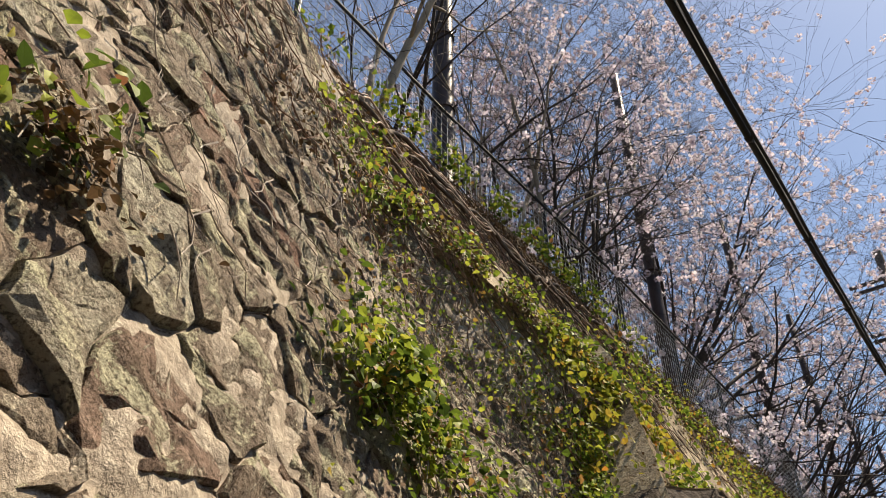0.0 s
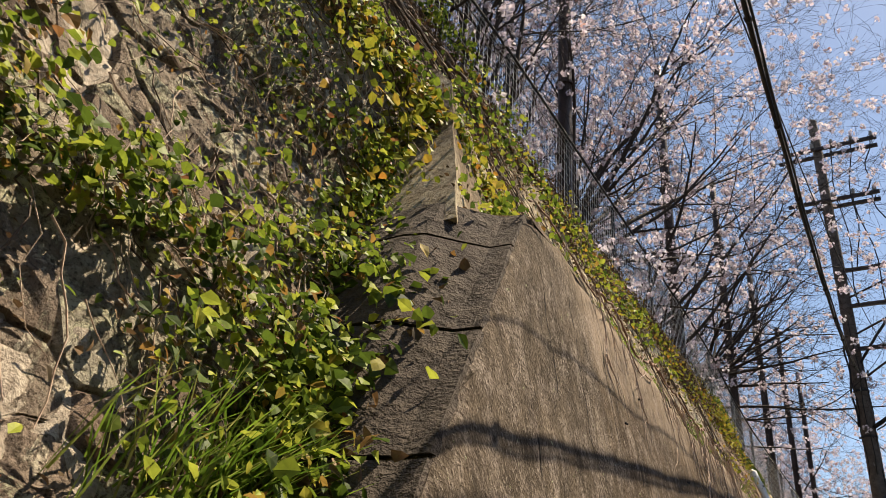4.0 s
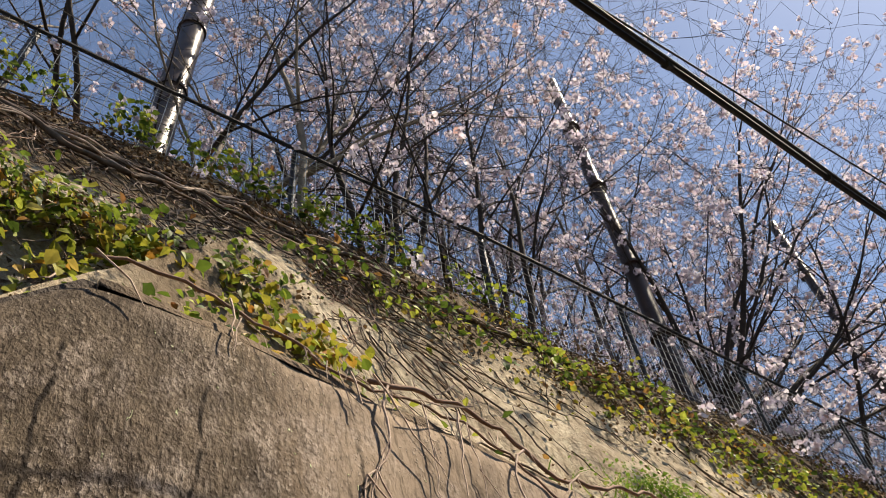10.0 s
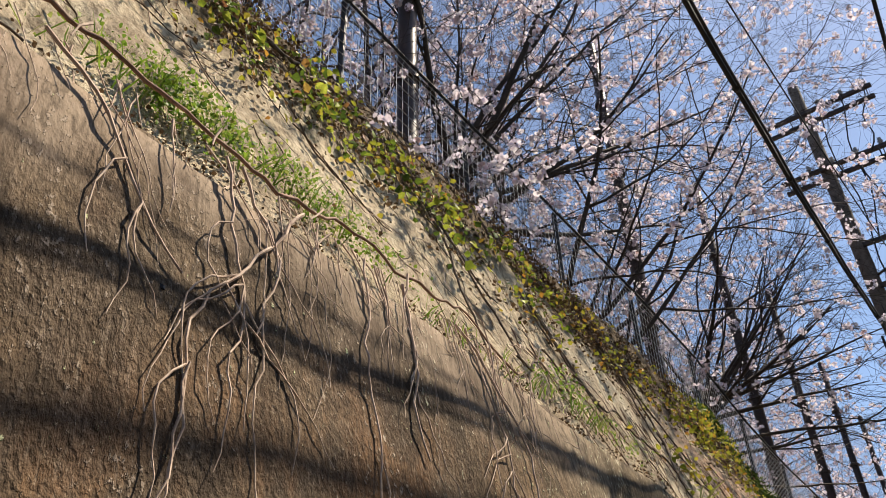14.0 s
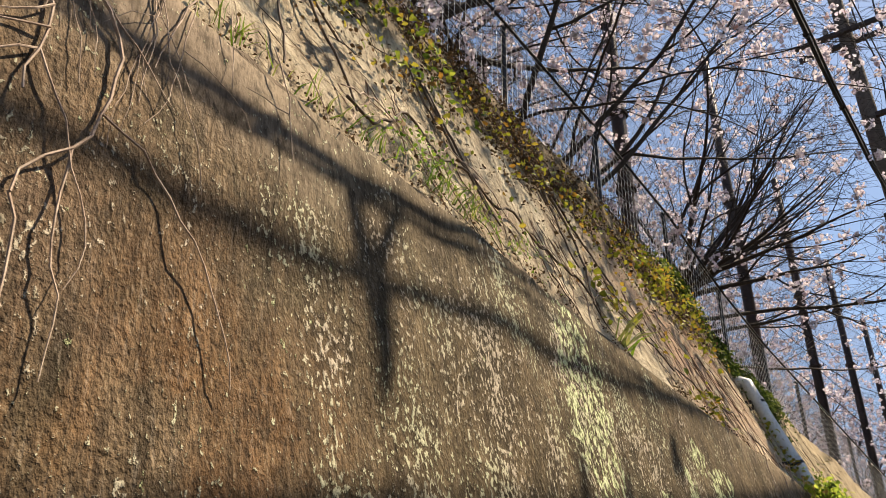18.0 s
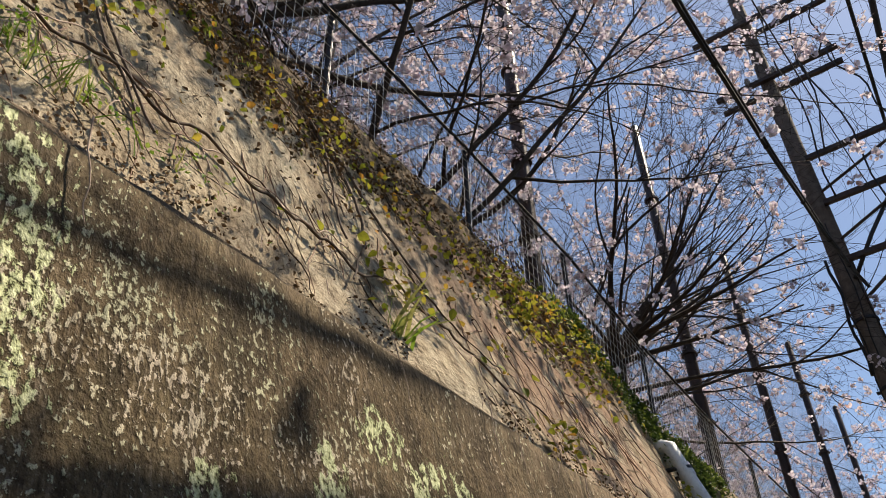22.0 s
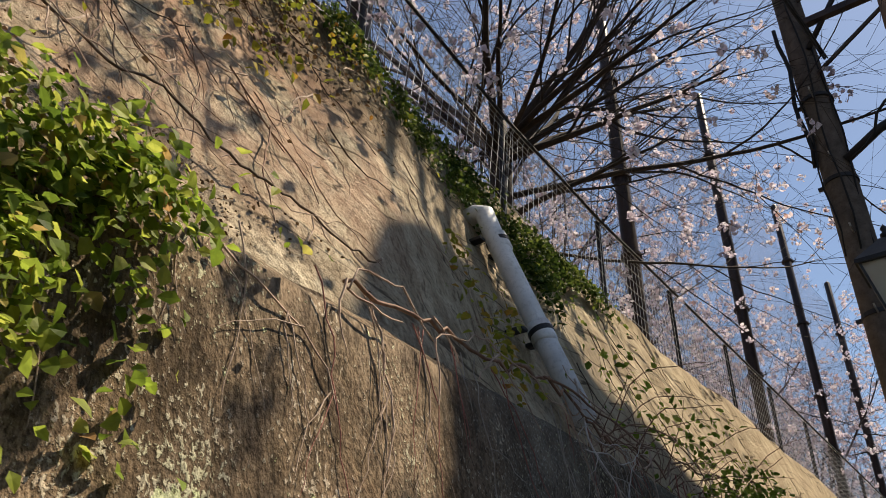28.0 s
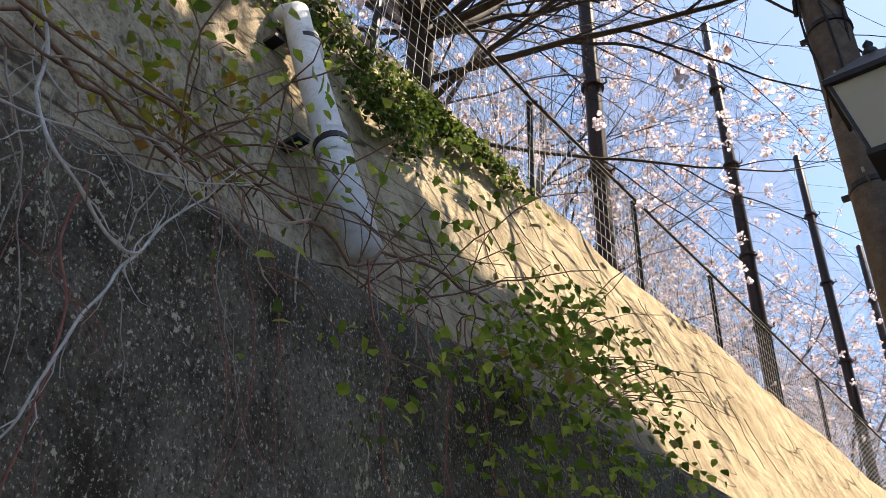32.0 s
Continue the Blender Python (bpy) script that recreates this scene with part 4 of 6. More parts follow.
# two thick cables high above the road, carried by the crossarms; a forked hanger is clamped to one of them
high = thing("overhead_wire", "thick black overhead cable high above the road", "cable", group="overhead wires")
s = Soup()
s.tube([Vector((0.912 - 0.0214 * y, y, 7.635 + 0.1413 * y + 0.00148 * y * y)) for y in ys], [0.025] * len(ys), 8)
piece("cable", s.mesh("cable", M["rubber"], True), high)
joint, up_a, up_b, tail = (Vector(p) + SUN * 7.447 for p in ((-1.423, 7.553, 2.872), (-1.474, 7.451, 3.172), (-1.472, 7.686, 3.157), (-1.365, 7.556, 2.53)))
s = Soup()
for end in (up_a, up_b):
    s.tube([end, (end + joint) / 2, joint], [0.024, 0.03, 0.042], 8)
s.tube([joint, (joint + tail) / 2, tail], [0.05, 0.04, 0.02], 8)
piece("cable_hanger", s.mesh("cable_hanger", M["rubber"]), high, "forked black hanger clamped to the cable")
far = thing("overhead_wire", "thick black overhead cable rising to the crossarms", "cable", group="overhead wires")
s = Soup()
run = [y for y in ys if y < 18.9]
s.tube([Vector((0.055 - 0.0214 * y, y, 4.55 + 0.078 * y + 0.0071 * y * y - 0.015 * (14 - y) - 0.07 * max(0.0, 9.2 - max(y, 5.0)))) + SUN * 4.0 for y in run], [0.042] * len(run), 8)
piece("cable", s.mesh("cable", M["rubber"], True), far)


# ---- trees ----
def grow(tr, start, way, length, radius, level, opts):
    """One branch with its side branches. tr: the soups by level, and the twig ends for blossom."""
    r = opts["r"]
    n = max(3, int(length / (0.28 if level < 2 else (0.17 if level < 3 else 0.26))))
    pts, d, p = [start], way.normalized(), start.copy()
    for i in range(n):
        d = (d + unit(r) * opts["bend"] * (0.6 + 0.4 * level) + Vector((0, 0, opts["lift"][min(level, 3)]))).normalized()
        p = p + d * (length / n)
        pts.append(p.copy())
    end = radius * (0.22, 0.2, 0.25, 0.4)[min(level, 3)]
    radii = [max(0.0022, radius + (end - radius) * i / n) for i in range(n + 1)]
    if level == 1:
        tr["limbs"].append(Soup())
    soup = tr["trunk"] if level == 0 else (tr["limbs"][-1] if level == 1 else tr["twigs"])
    soup.tube(pts, radii, (8, 6, 4, 3, 3)[min(level, 4)], level < 2)
    if level >= 2:
        tr["tips"] += [(q, d.copy()) for q in pts[1:]]
    if level >= opts["levels"]:
        return
    kids = opts["kids"][level]
    for k in range(kids):
        t = 0.3 + 0.7 * (k + r.random()) / kids if level else 0.22 + 0.78 * (k + r.random()) / kids
        i = min(n, max(1, int(t * n)))
        axis = (pts[i] - pts[i - 1]).normalized()
        side = axis.cross(unit(r)).normalized()
        ang = radians(r.uniform(*opts["spread"]))
        w = axis * math.cos(ang) + side * math.sin(ang) + Vector(opts["pull"]) * (0.25 if level < 2 else 0.0)
        grow(tr, pts[i], w, length * r.uniform(0.42, 0.68), radii[i] * r.uniform(0.45, 0.65), level + 1, opts)


def petals(tips, amount, r):
    """Clusters of small five- and six-sided blossoms along the twigs."""
    b = Soup()
    for q, d in tips:
        if r.random() < amount * 0.33:
            c = q + unit(r) * 0.05
            big = r.uniform(0.04, 0.095)
            for j in range(int(6 + 110 * big)):
                a = unit(r)
                o = c + unit(r) * big * r.uniform(0.5, 1.0)
                e = a.orthogonal().normalized()
                f = a.cross(e)
                k = len(b.v)
                z = r.uniform(0.02, 0.038)
                b.v += [o + (e * math.cos(g) + f * math.sin(g)) * z * (1.0 if m % 2 == 0 else 0.8) + a * (0.25 * z if m % 2 else 0) for m, g in enumerate([i * math.pi / 3 for i in range(6)])]
                b.f.append((k, k + 1, k + 2, k + 3, k + 4, k + 5))
    return b


def cherry(seed, stems, height, radius, blossom, bark, lean=0.35, pull=(0.4, 0, 0), kids=(6, 5, 4), levels=3):
    r = random.Random(seed)
    opts = {"r": r, "bend": 0.19, "lift": (0.035, 0.0, -0.01, -0.01), "levels": levels, "kids": kids, "spread": (24, 66), "pull": pull}
    tr = {"trunk": Soup(), "limbs": [], "twigs": Soup(), "tips": []}
    for k in range(stems):
        w = 2 * math.pi * (k + r.random() * 0.6) / stems
        out = lean * r.uniform(0.6, 1.3) if stems > 1 else lean * 0.3
        grow(tr, Vector((0.12 * math.cos(w), 0.12 * math.sin(w), -0.15)) * (1 if stems > 1 else 0.1) + Vector((0, 0, -0.05)), Vector((out * math.cos(w), out * math.sin(w), 1)), height * r.uniform(0.75, 1.05), radius * r.uniform(0.75, 1.1), 0, opts)
    meshes = [("trunk", tr["trunk"].mesh("trunk", bark, True), "")] + [("limb", sp.mesh("limb", bark, True), "") for sp in tr["limbs"]] + [("fine_twig", tr["twigs"].mesh("fine_twig", bark), "stuff")]
    b = petals(tr["tips"], blossom, r)
    if b.f:
        meshes.append(("blossom", b.mesh("blossom", M["petal"]), "stuff"))
    return meshes


KINDS = {
    "full": cherry(11, 6, 6.0, 0.07, 0.30, M["bark"], 0.6, (0.5, 0, 0), (7, 5, 4, 3), 4),
    "wide": cherry(23, 7, 5.8, 0.06, 0.22, M["bark"], 1.2, (0.8, 0.1, -0.1), (7, 5, 4, 3), 4),
    "upright": cherry(71, 5, 6.2, 0.055, 0.22, M["bark"], 0.34, (0.0, 0, 0), (7, 5, 4, 3), 4),
    "thin": cherry(35, 2, 5.5, 0.05, 0.10, M["grey_bark"], 0.22, (0.15, 0, 0), (6, 5, 4)),
    "bare": cherry(47, 16, 5.6, 0.04, 0.04, M["bark"], 2.0, (0.3, 0, 0), (6, 4, 4)),
    "distant": cherry(91, 6, 6.0, 0.07, 0.55, M["bark"], 0.6, (0.5, 0, 0), (8, 6, 5), 3),
    "reach": cherry(59, 4, 6.4, 0.06, 0.14, M["bark"], 1.8, (1.3, 0.2, -0.35), (7, 5, 4, 3), 4),
}
TREES = (("thin", -3.75, 3.35, 20, 0.85, 0), ("thin", -3.78, 4.15, 130, 1.05, 0), ("upright", -3.8, 4.75, 50, 0.75, 1), ("upright", -4.5, 6.6, 20, 0.95, 1), ("thin", -3.7, 0.7, 300, 1.0, 0),
         ("full", -6.5, 8.7, 160, 1.15, 1), ("full", -7.6, 9.6, 75, 1.1, 1), ("full", -7.4, 12.4, 40, 1.3, 1), ("wide", -5.6, 13.6, -25, 1.1, 2), ("wide", -8.2, 19.5, -40, 1.2, 2), ("full", -8.0, 24.0, 10, 1.1, 1), ("reach", -4.9, 13.4, 15, 0.95, 2), ("full", -10.0, 28.0, 60, 1.4, 1),
)
FAR_TREES = (("thin", -6.5, 26.0, 60, 1.3, 0), ("distant", -9.0, 35.0, 10, 1.3, 1), ("distant", -7.5, 40.5, -20, 1.3, 2),
         ("bare", -7.5, -1.0, 140, 0.9, 3), ("bare", -6.4, 3.0, 20, 1.1, 3), ("distant", -8.5, 46.0, 80, 1.3, 1), ("distant", -5.0, 52.0, -30, 1.3, 1), ("distant", -3.0, 60.0, 30, 1.3, 1))
TREE_LABELS = ("slender pale-barked young tree behind the fence", "cherry tree in pale pink blossom behind the fence", "spreading cherry tree with sparse blossom behind the fence",
               "bare many-stemmed tree radiating dark branches", "bare dark tree reaching out over the road")
for kind, x, y, turn, size, lab in TREES + FAR_TREES:
    t = thing("cherry_tree" if lab in (1, 2) else "bare_tree", TREE_LABELS[lab], "tree", at=(x, y, upper_top(y) - 0.02))
    t.rotation_euler.z = radians(turn)
    t.scale = (size, size, size)
    for nm, me, sort in KINDS[kind]:
        piece(nm, me, t, kind=sort)

def limbed(label, at, trunk, radii, limbs, seed, thick, kids=(0, 9, 5, 3), blossom=0.0):
    """A leaning dark trunk with long limbs of (start, way, length)."""
    tree = thing("bare_tree", label, "tree", at=at)
    out = {"trunk": Soup(), "limbs": [], "twigs": Soup(), "tips": []}
    opts = {"r": random.Random(seed), "bend": 0.1, "lift": (0.03, 0.0, 0.0, 0.0), "levels": 3, "kids": kids, "spread": (18, 52), "pull": (0.3, 0.3, 0)}
    out["trunk"].tube([Vector(p) for p in trunk], radii, 10)
    for start, way, length, *slim in limbs:
        grow(out, Vector(start), Vector(way), length, slim[0] if slim else thick * (0.75 + 0.5 * opts["r"].random()), 1, opts)
    piece("trunk", out["trunk"].mesh("trunk", M["bark"], True), tree)
    for sp in out["limbs"]:
        piece("limb", sp.mesh("limb", M["bark"], True), tree)
    piece("fine_twig", out["twigs"].mesh("fine_twig", M["bark"]), tree, kind="stuff")
    b = petals(out["tips"], blossom, opts["r"])
    if b.f:
        piece("blossom", b.mesh("blossom", M["petal"]), tree, kind="stuff")
    return tree


fan = []
for k in range(22):
    az, el = 2.4 * k, radians(2 + 62 * ((k * 0.618) % 1.0))
    fan.append(((0.3, -0.5, 2.2 + 0.25 * ((k * 0.37) % 1.0)), (math.cos(el) * math.cos(az) + 0.25, math.cos(el) * math.sin(az), math.sin(el)), 3.0 + 1.9 * ((k * 0.41) % 1.0)))
limbed("dark pollarded tree with a fan of bare branches", (-4.7, 19.9, 6.43), ((0, 0, -0.1), (0.06, -0.1, 0.7), (0.2, -0.3, 1.6), (0.3, -0.5, 2.3), (0.3, -0.45, 2.9)), [0.17, 0.15, 0.14, 0.15, 0.08],
       [((0.22, -0.3, 1.45), (1.0, -0.35, -0.12), 2.6), ((0.3, -0.35, 1.75), (1.0, 0.3, 0.06), 5.2, 0.04), ((0.45, -0.4, 1.0), (0.5, 1.0, -0.06), 5.0, 0.026)] + fan, 83, 0.046, (0, 6, 4, 3))
limbed("large dark tree with heavy limbs arching over the fence", (-4.65, 10.9, 6.98), ((0, 0, -0.1), (0.05, 0.02, 0.8), (0.15, 0.1, 1.6), (0.2, 0.2, 2.3)), [0.2, 0.17, 0.15, 0.11],
       [((0.12, 0.1, 1.5), (1.2, 1.8, 1.9), 6.4), ((0.15, 0.25, 1.9), (1.0, 2.1, 1.6), 6.0), ((0.1, 0.1, 1.7), (0.9, 1.0, 1.7), 5.6), ((0.1, 0.2, 1.4), (0.8, 2.0, 0.7), 5.0), ((0.18, 0.2, 2.2), (0.1, 0.5, 1.2), 4.6), ((0.1, 0.15, 1.8), (-0.6, 1.0, 1.2), 4.0), ((0.15, 0.1, 2.0), (0.25, -0.8, 1.2), 3.4), ((0.15, 0.2, 1.3), (1.0, 0.6, 0.9), 4.6), ((0.15, 0.2, 2.1), (1.3, 0.7, 2.0), 5.8), ((0.15, 0.15, 2.0), (1.0, -0.1, 2.1), 6.4), ((0.15, 0.15, 1.9), (1.2, 0.25, 1.5), 6.0)], 29, 0.052, (0, 7, 5, 4), 0.55)


# ---- climbing plants ----
def wander(p, heading, length, stride, turn, place, drift=0.0, r=rng):
    """Points of a stem that creeps over a wall: p and heading live in the wall's (y, z)."""
    y, z = p
    a = heading
    out = []
    for i in range(max(2, int(length / stride))):
        out.append(place(y, z, 0.012 + 0.012 * r.random()))
        a += r.uniform(-turn, turn)
        a += drift * math.sin(-math.pi / 2 - a)
        y += stride * math.cos(a)
        z += stride * math.sin(a)
    return out


def roots(label, jobs, material):
    t = thing("hanging_roots", label, "vine", group="hanging roots")
    for pts, r0, r1 in jobs:
        n = len(pts)
        s = Soup()
        s.tube(pts, [r0 + (r1 - r0) * i / (n - 1) for i in range(n)], 5, False)
        piece("root", s.mesh("root", material), t)
    return t


def stems(name, label, jobs, material, category="vine"):
    """A tangle of stems: jobs of (points, thick, thin)."""
    s = Soup()
    for pts, r0, r1 in jobs:
        n = len(pts)
        s.tube(pts, [r0 + (r1 - r0) * i / (n - 1) for i in range(n)], 5 if r0 > 0.008 else 3, False)
    return thing(name, label, category, s.mesh(name, material), kind="stuff")


def tangle(n, y0, y1, z0, z1, place, length, thick, r, down=0.8, ok=None, turn=0.5):
    jobs = []
    while len(jobs) < n:
        y, z = r.uniform(y0, y1), r.uniform(z0, z1)
        if ok and not ok(y, z):
            continue
        a = -math.pi / 2 + r.gauss(0, down)
        t = thick * r.uniform(0.5, 1.5)
        jobs.append((wander((y, z), a, r.uniform(0.4, 1.0) * length, 0.08, turn, place, 0.10, r), t, t * 0.5))
    return jobs


r = random.Random(3)
on_strip = lambda y, z: z > strip_base(y) + 0.1 and z < 6.95  # noqa: E731
on_main = lambda y, z: y > upper_start(z) + 0.1 and z < upper_top(y) - 0.1  # noqa: E731
on_patch = lambda y, z: on_main(y, z) and noise.noise(Vector((y * 0.9, z * 1.2, 7))) > -0.12 - 0.5 * step(5.6, 6.6, z)  # noqa: E731
on_clump = lambda y, z: on_main(y, z) and noise.noise(Vector((y * 1.5, z * 0.8, 7))) > 0.05 - 0.5 * step(5.8, 6.6, z)  # noqa: E731
stems("creeper_stems", "dry brown creeper stems hanging down the upper wall", tangle(60, 2.5, 13.6, 4.8, 6.95, on_upper, 1.2, 0.005, r, 0.7, on_clump, 0.65) + tangle(80, 2.5, 15, 4.2, 6.9, on_upper, 0.9, 0.004, r, 1.1, on_patch, 0.75) + tangle(60, 16, 30, 4.6, 6.4, on_upper, 1.0, 0.004, r, 0.5, on_main), M["dark_vine"])
stems("creeper_stems", "reddish brown dead creeper mat on the upper wall", tangle(240, 8.5, 14.6, 4.6, 6.6, on_upper, 1.0, 0.004, r, 0.45, on_patch, 0.35), M["brown_vine"])
stems("creeper_stems", "pale dead creeper stems hanging on the upper wall", tangle(60, 2.5, 14.6, 4.6, 6.8, on_upper, 1.1, 0.0042, r, 0.8, on_clump, 0.7) + tangle(90, 2.5, 16, 4.0, 6.7, on_upper, 0.8, 0.004, r, 0.9, on_patch, 0.8), M["vine"])
stems("creeper_stems", "fine dry twigs tangled along the foot of the upper wall", tangle(80, 2.2, 9.0, 3.65, 5.2, lambda y, z, o: on_upper(y, z, o + 0.05 * abs(noise.noise(Vector((y * 5, z * 5, 2))))), 0.6, 0.0034, r, 1.6, None, 0.9), M["vine"])
stems("creeper_stems", "dark dry twigs tangled along the foot of the upper wall", tangle(55, 2.2, 12.0, 3.7, 5.4, on_upper, 0.6, 0.0036, r, 1.2, None, 0.9), M["dark_vine"])
for k in range(3):
    y0 = 8.0 + 1.5 * k + r.uniform(-0.3, 0.3)
    s = Soup()
    for m in range(3):
        pts = wander((y0 + 0.05 * m, r.uniform(5.9, 6.6)), -math.pi / 2 + r.gauss(0.1, 0.2), r.uniform(1.6, 2.4), 0.09, 0.2, lambda a, b, o: on_upper(a, b, o + 0.03), 0.08, r)
        s.tube(pts, [0.012 - 0.006 * i / len(pts) for i in range(len(pts))], 5, False)
    thing("woody_vine", "bundle of dark woody creeper stems hanging down the wall", "vine", s.mesh("woody_vine", M["dark_vine"]), group="woody vines")
stems("creeper_stems", "dry creeper stems matted over the concrete band", tangle(420, -6, 4.4, 5.0, 6.95, on_upper, 1.4, 0.006, r, 1.0, on_strip), M["dark_vine"])
stems("creeper_stems", "brown dead stems matted over the concrete band", tangle(420, -6, 4.4, 5.0, 6.95, lambda y, z, o: on_upper(y, z, o + 0.05 * abs(noise.noise(Vector((y * 5, z * 5, 12))))), 1.0, 0.0045, r, 1.2, on_strip), M["brown_vine"])
stems("creeper_stems", "dense dead stems knotted along the top of the upper wall", tangle(560, 2.0, 14.8, 5.7, 7.05, lambda y, z, o: on_upper(y, z, o + 0.09 * abs(noise.noise(Vector((y * 4, z * 4, 15))))), 0.8, 0.004, r, 1.0, lambda y, z: z < upper_top(y) + 0.05, 0.5), M["dark_vine"])
stems("creeper_stems", "thin dry stems clinging to the stone wall", tangle(240, -0.5, 2.6, 2.0, 5.4, lambda y, z, o: on_stone(y, z, o + 0.05 + 0.12 * abs(noise.noise(Vector((y * 4, z * 4, 1))))), 0.9, 0.003, r, 1.1), M["vine"])
stems("creeper_stems", "dark thin stems clinging to the stone wall", tangle(110, -0.5, 2.8, 2.2, 5.6, lambda y, z, o: on_stone(y, z, o + 0.05 + 0.12 * abs(noise.noise(Vector((y * 4, z * 4, 6))))), 0.9, 0.004, r, 0.9), M["dark_vine"])


stems("creeper_stems", "dead twig tangle over the upper courses of the stone wall", tangle(380, -4.0, 1.6, 4.3, 6.4, lambda y, z, o: on_stone(y, z, o + 0.07 + 0.12 * abs(noise.noise(Vector((y * 5, z * 5, 8))))), 0.7, 0.0036, r, 1.3, lambda y, z: z < strip_base(y) + 0.3 and noise.noise(Vector((y * 1.4, z * 1.4, 3))) > -0.15), M["brown_vine"])
stems("creeper_stems", "fine pale dead twigs caught on the stone wall", tangle(380, -3.4, 2.4, 2.6, 6.2, lambda y, z, o: on_stone(y, z, o + 0.06 + 0.12 * abs(noise.noise(Vector((y * 5, z * 5, 21))))), 0.55, 0.0028, r, 1.5, lambda y, z: z < strip_base(y) + 0.2 and noise.noise(Vector((y * 1.1, z * 1.1, 13))) > 0.0 - 0.12 * (z - 3.5), 0.6), M["grey_vine"])


def thick_vine(label, knots, place, r0, r1, off=0.05, strands=2):
    """A woody vine of a few twisted strands through knots of (y, z)."""
    vine = thing("woody_vine", label, "vine", group="woody vines")
    for m in range(strands):
        pts = []
        for (ya, za), (yb, zb) in zip(knots, knots[1:]):
            n = max(4, int(abs(yb - ya) / 0.045))
            for i in range(n):
                t = i / n
                y = ya + (yb - ya) * t
                pts.append(place(y, za + (zb - za) * t + 0.24 * noise.noise(Vector((y * 2.1, m * 3.1, 9))) + 0.07 * noise.noise(Vector((y * 7, m * 5.0, 2))) + 0.035 * noise.noise(Vector((y * 17, m * 5.0, 4))), off + 0.012 * m + (0.02 if place is on_lower else 0.05) * noise.noise(Vector((y * 3, m * 2.0, 3)))))
        n = len(pts)
        f = 1.0 if m == 0 else 0.45
        s = Soup()
        s.tube(pts, [f * (r0 + (r1 - r0) * i / (n - 1)) * (1 + 0.25 * noise.noise(pts[i] * 9)) for i in range(n)], 7)
        piece("stem", s.mesh("stem", (M["brown_vine"] if place is on_lower else M["dark_vine"]) if m != 1 else M["vine"], True), vine)
        for q in range(0, n - 3, 9):
            a = pts[q]
            s = Soup()
            side = wander((a.y, a.z), -math.pi / 2 + rng.gauss(0, 0.8), rng.uniform(0.15, 0.5), 0.05, 0.4, lambda y, z, o: place(y, z, o + 0.02), 0.1)
            s.tube(side, [0.0045 - 0.003 * i / len(side) for i in range(len(side))], 4)
            piece("side_shoot", s.mesh("side_shoot", M["vine"]), vine)
    return vine


thick_vine("thick bare vine slung along the top of the upper wall", ((-4.5, 6.9), (-1.5, 6.6), (1.2, 6.45), (2.5, 6.05), (3.2, 6.5), (4.2, 6.5), (5.2, 6.25), (6.4, 6.2), (8.0, 6.5)), on_upper, 0.026, 0.014, 0.05)
thick_vine("thick bare vine trailing down the concrete band", ((-4.0, 6.75), (-2.2, 6.45), (-0.6, 5.9), (0.8, 5.6), (2.0, 5.3), (3.0, 4.9)), on_upper, 0.018, 0.010)
thick_vine("thin bare vine trailing along the concrete band", ((-3.4, 6.95), (-1.2, 6.75), (0.6, 6.5), (2.4, 6.25), (3.6, 5.8)), on_upper, 0.014, 0.008)
thick_vine("thick bare vine rising over the concrete band", ((-3.0, 6.3), (-1.0, 6.0), (1.0, 6.2), (3.0, 6.3), (4.6, 6.0)), on_upper, 0.02, 0.012)
thick_vine("woody vine running along the edge of the ledge", ((3.2, 3.62), (3.8, 3.55), (4.6, 3.5), (5.6, 3.46), (6.9, 3.42)), on_lower, 0.0085, 0.0045, 0.010, 1)
thick_vine("woody vine climbing along the upper wall", ((8.2, 4.4), (9.2, 4.6), (10.6, 4.5), (12.2, 4.35), (13.6, 4.3), (14.8, 4.1)), on_upper, 0.008, 0.005)
thick_vine("woody vine lying on the ledge in the shade", ((13.8, 3.42), (15.0, 3.44), (15.8, 3.42), (16.8, 3.5), (18.0, 3.5)), on_lower, 0.007, 0.0035, 0.03, 2)


thick_vine("woody vine knotted over the start of the ledge", ((2.3, 3.72), (2.8, 3.66), (3.3, 3.56), (3.8, 3.42), (4.4, 3.40)), on_lower, 0.006, 0.0035, 0.010, 1)
thick_vine("thin vine looping across the foot of the upper wall", ((2.5, 4.1), (3.0, 4.3), (3.6, 4.05), (4.3, 4.2), (5.0, 3.95)), on_upper, 0.009, 0.005, 0.05, 1)


def hanging(n, y0, y1, longest, r, z_off=0.0):
    jobs = []
    for _ in range(n):
        y = r.uniform(y0, y1)
        z = lower_top(y) + 0.03 + z_off
        length = longest * r.uniform(0.25, 1.0) ** 1.5
        pts = wander((y, z), -math.pi / 2 + r.gauss(0.3, 0.35), length, 0.055, 0.3, lambda a, b, o: on_lower(a, b, o), 0.2, r)
        t = r.uniform(0.0013, 0.0034)
        jobs.append((pts, t, t * 0.45))
        if r.random() < 0.6 and len(pts) > 4:
            q = pts[len(pts) // 2]
            jobs.append((wander((q.y, q.z), -math.pi / 2 + r.gauss(0, 0.9), length * 0.5, 0.05, 0.4, lambda a, b, o: on_lower(a, b, o + 0.002), 0.15, r), t * 0.7, t * 0.3))
    return jobs


roots("pale dry roots hanging over the edge of the lower wall", hanging(26, 2.7, 4.8, 0.5, r) + hanging(64, 4.6, 7.0, 0.8, r), M["vine"])


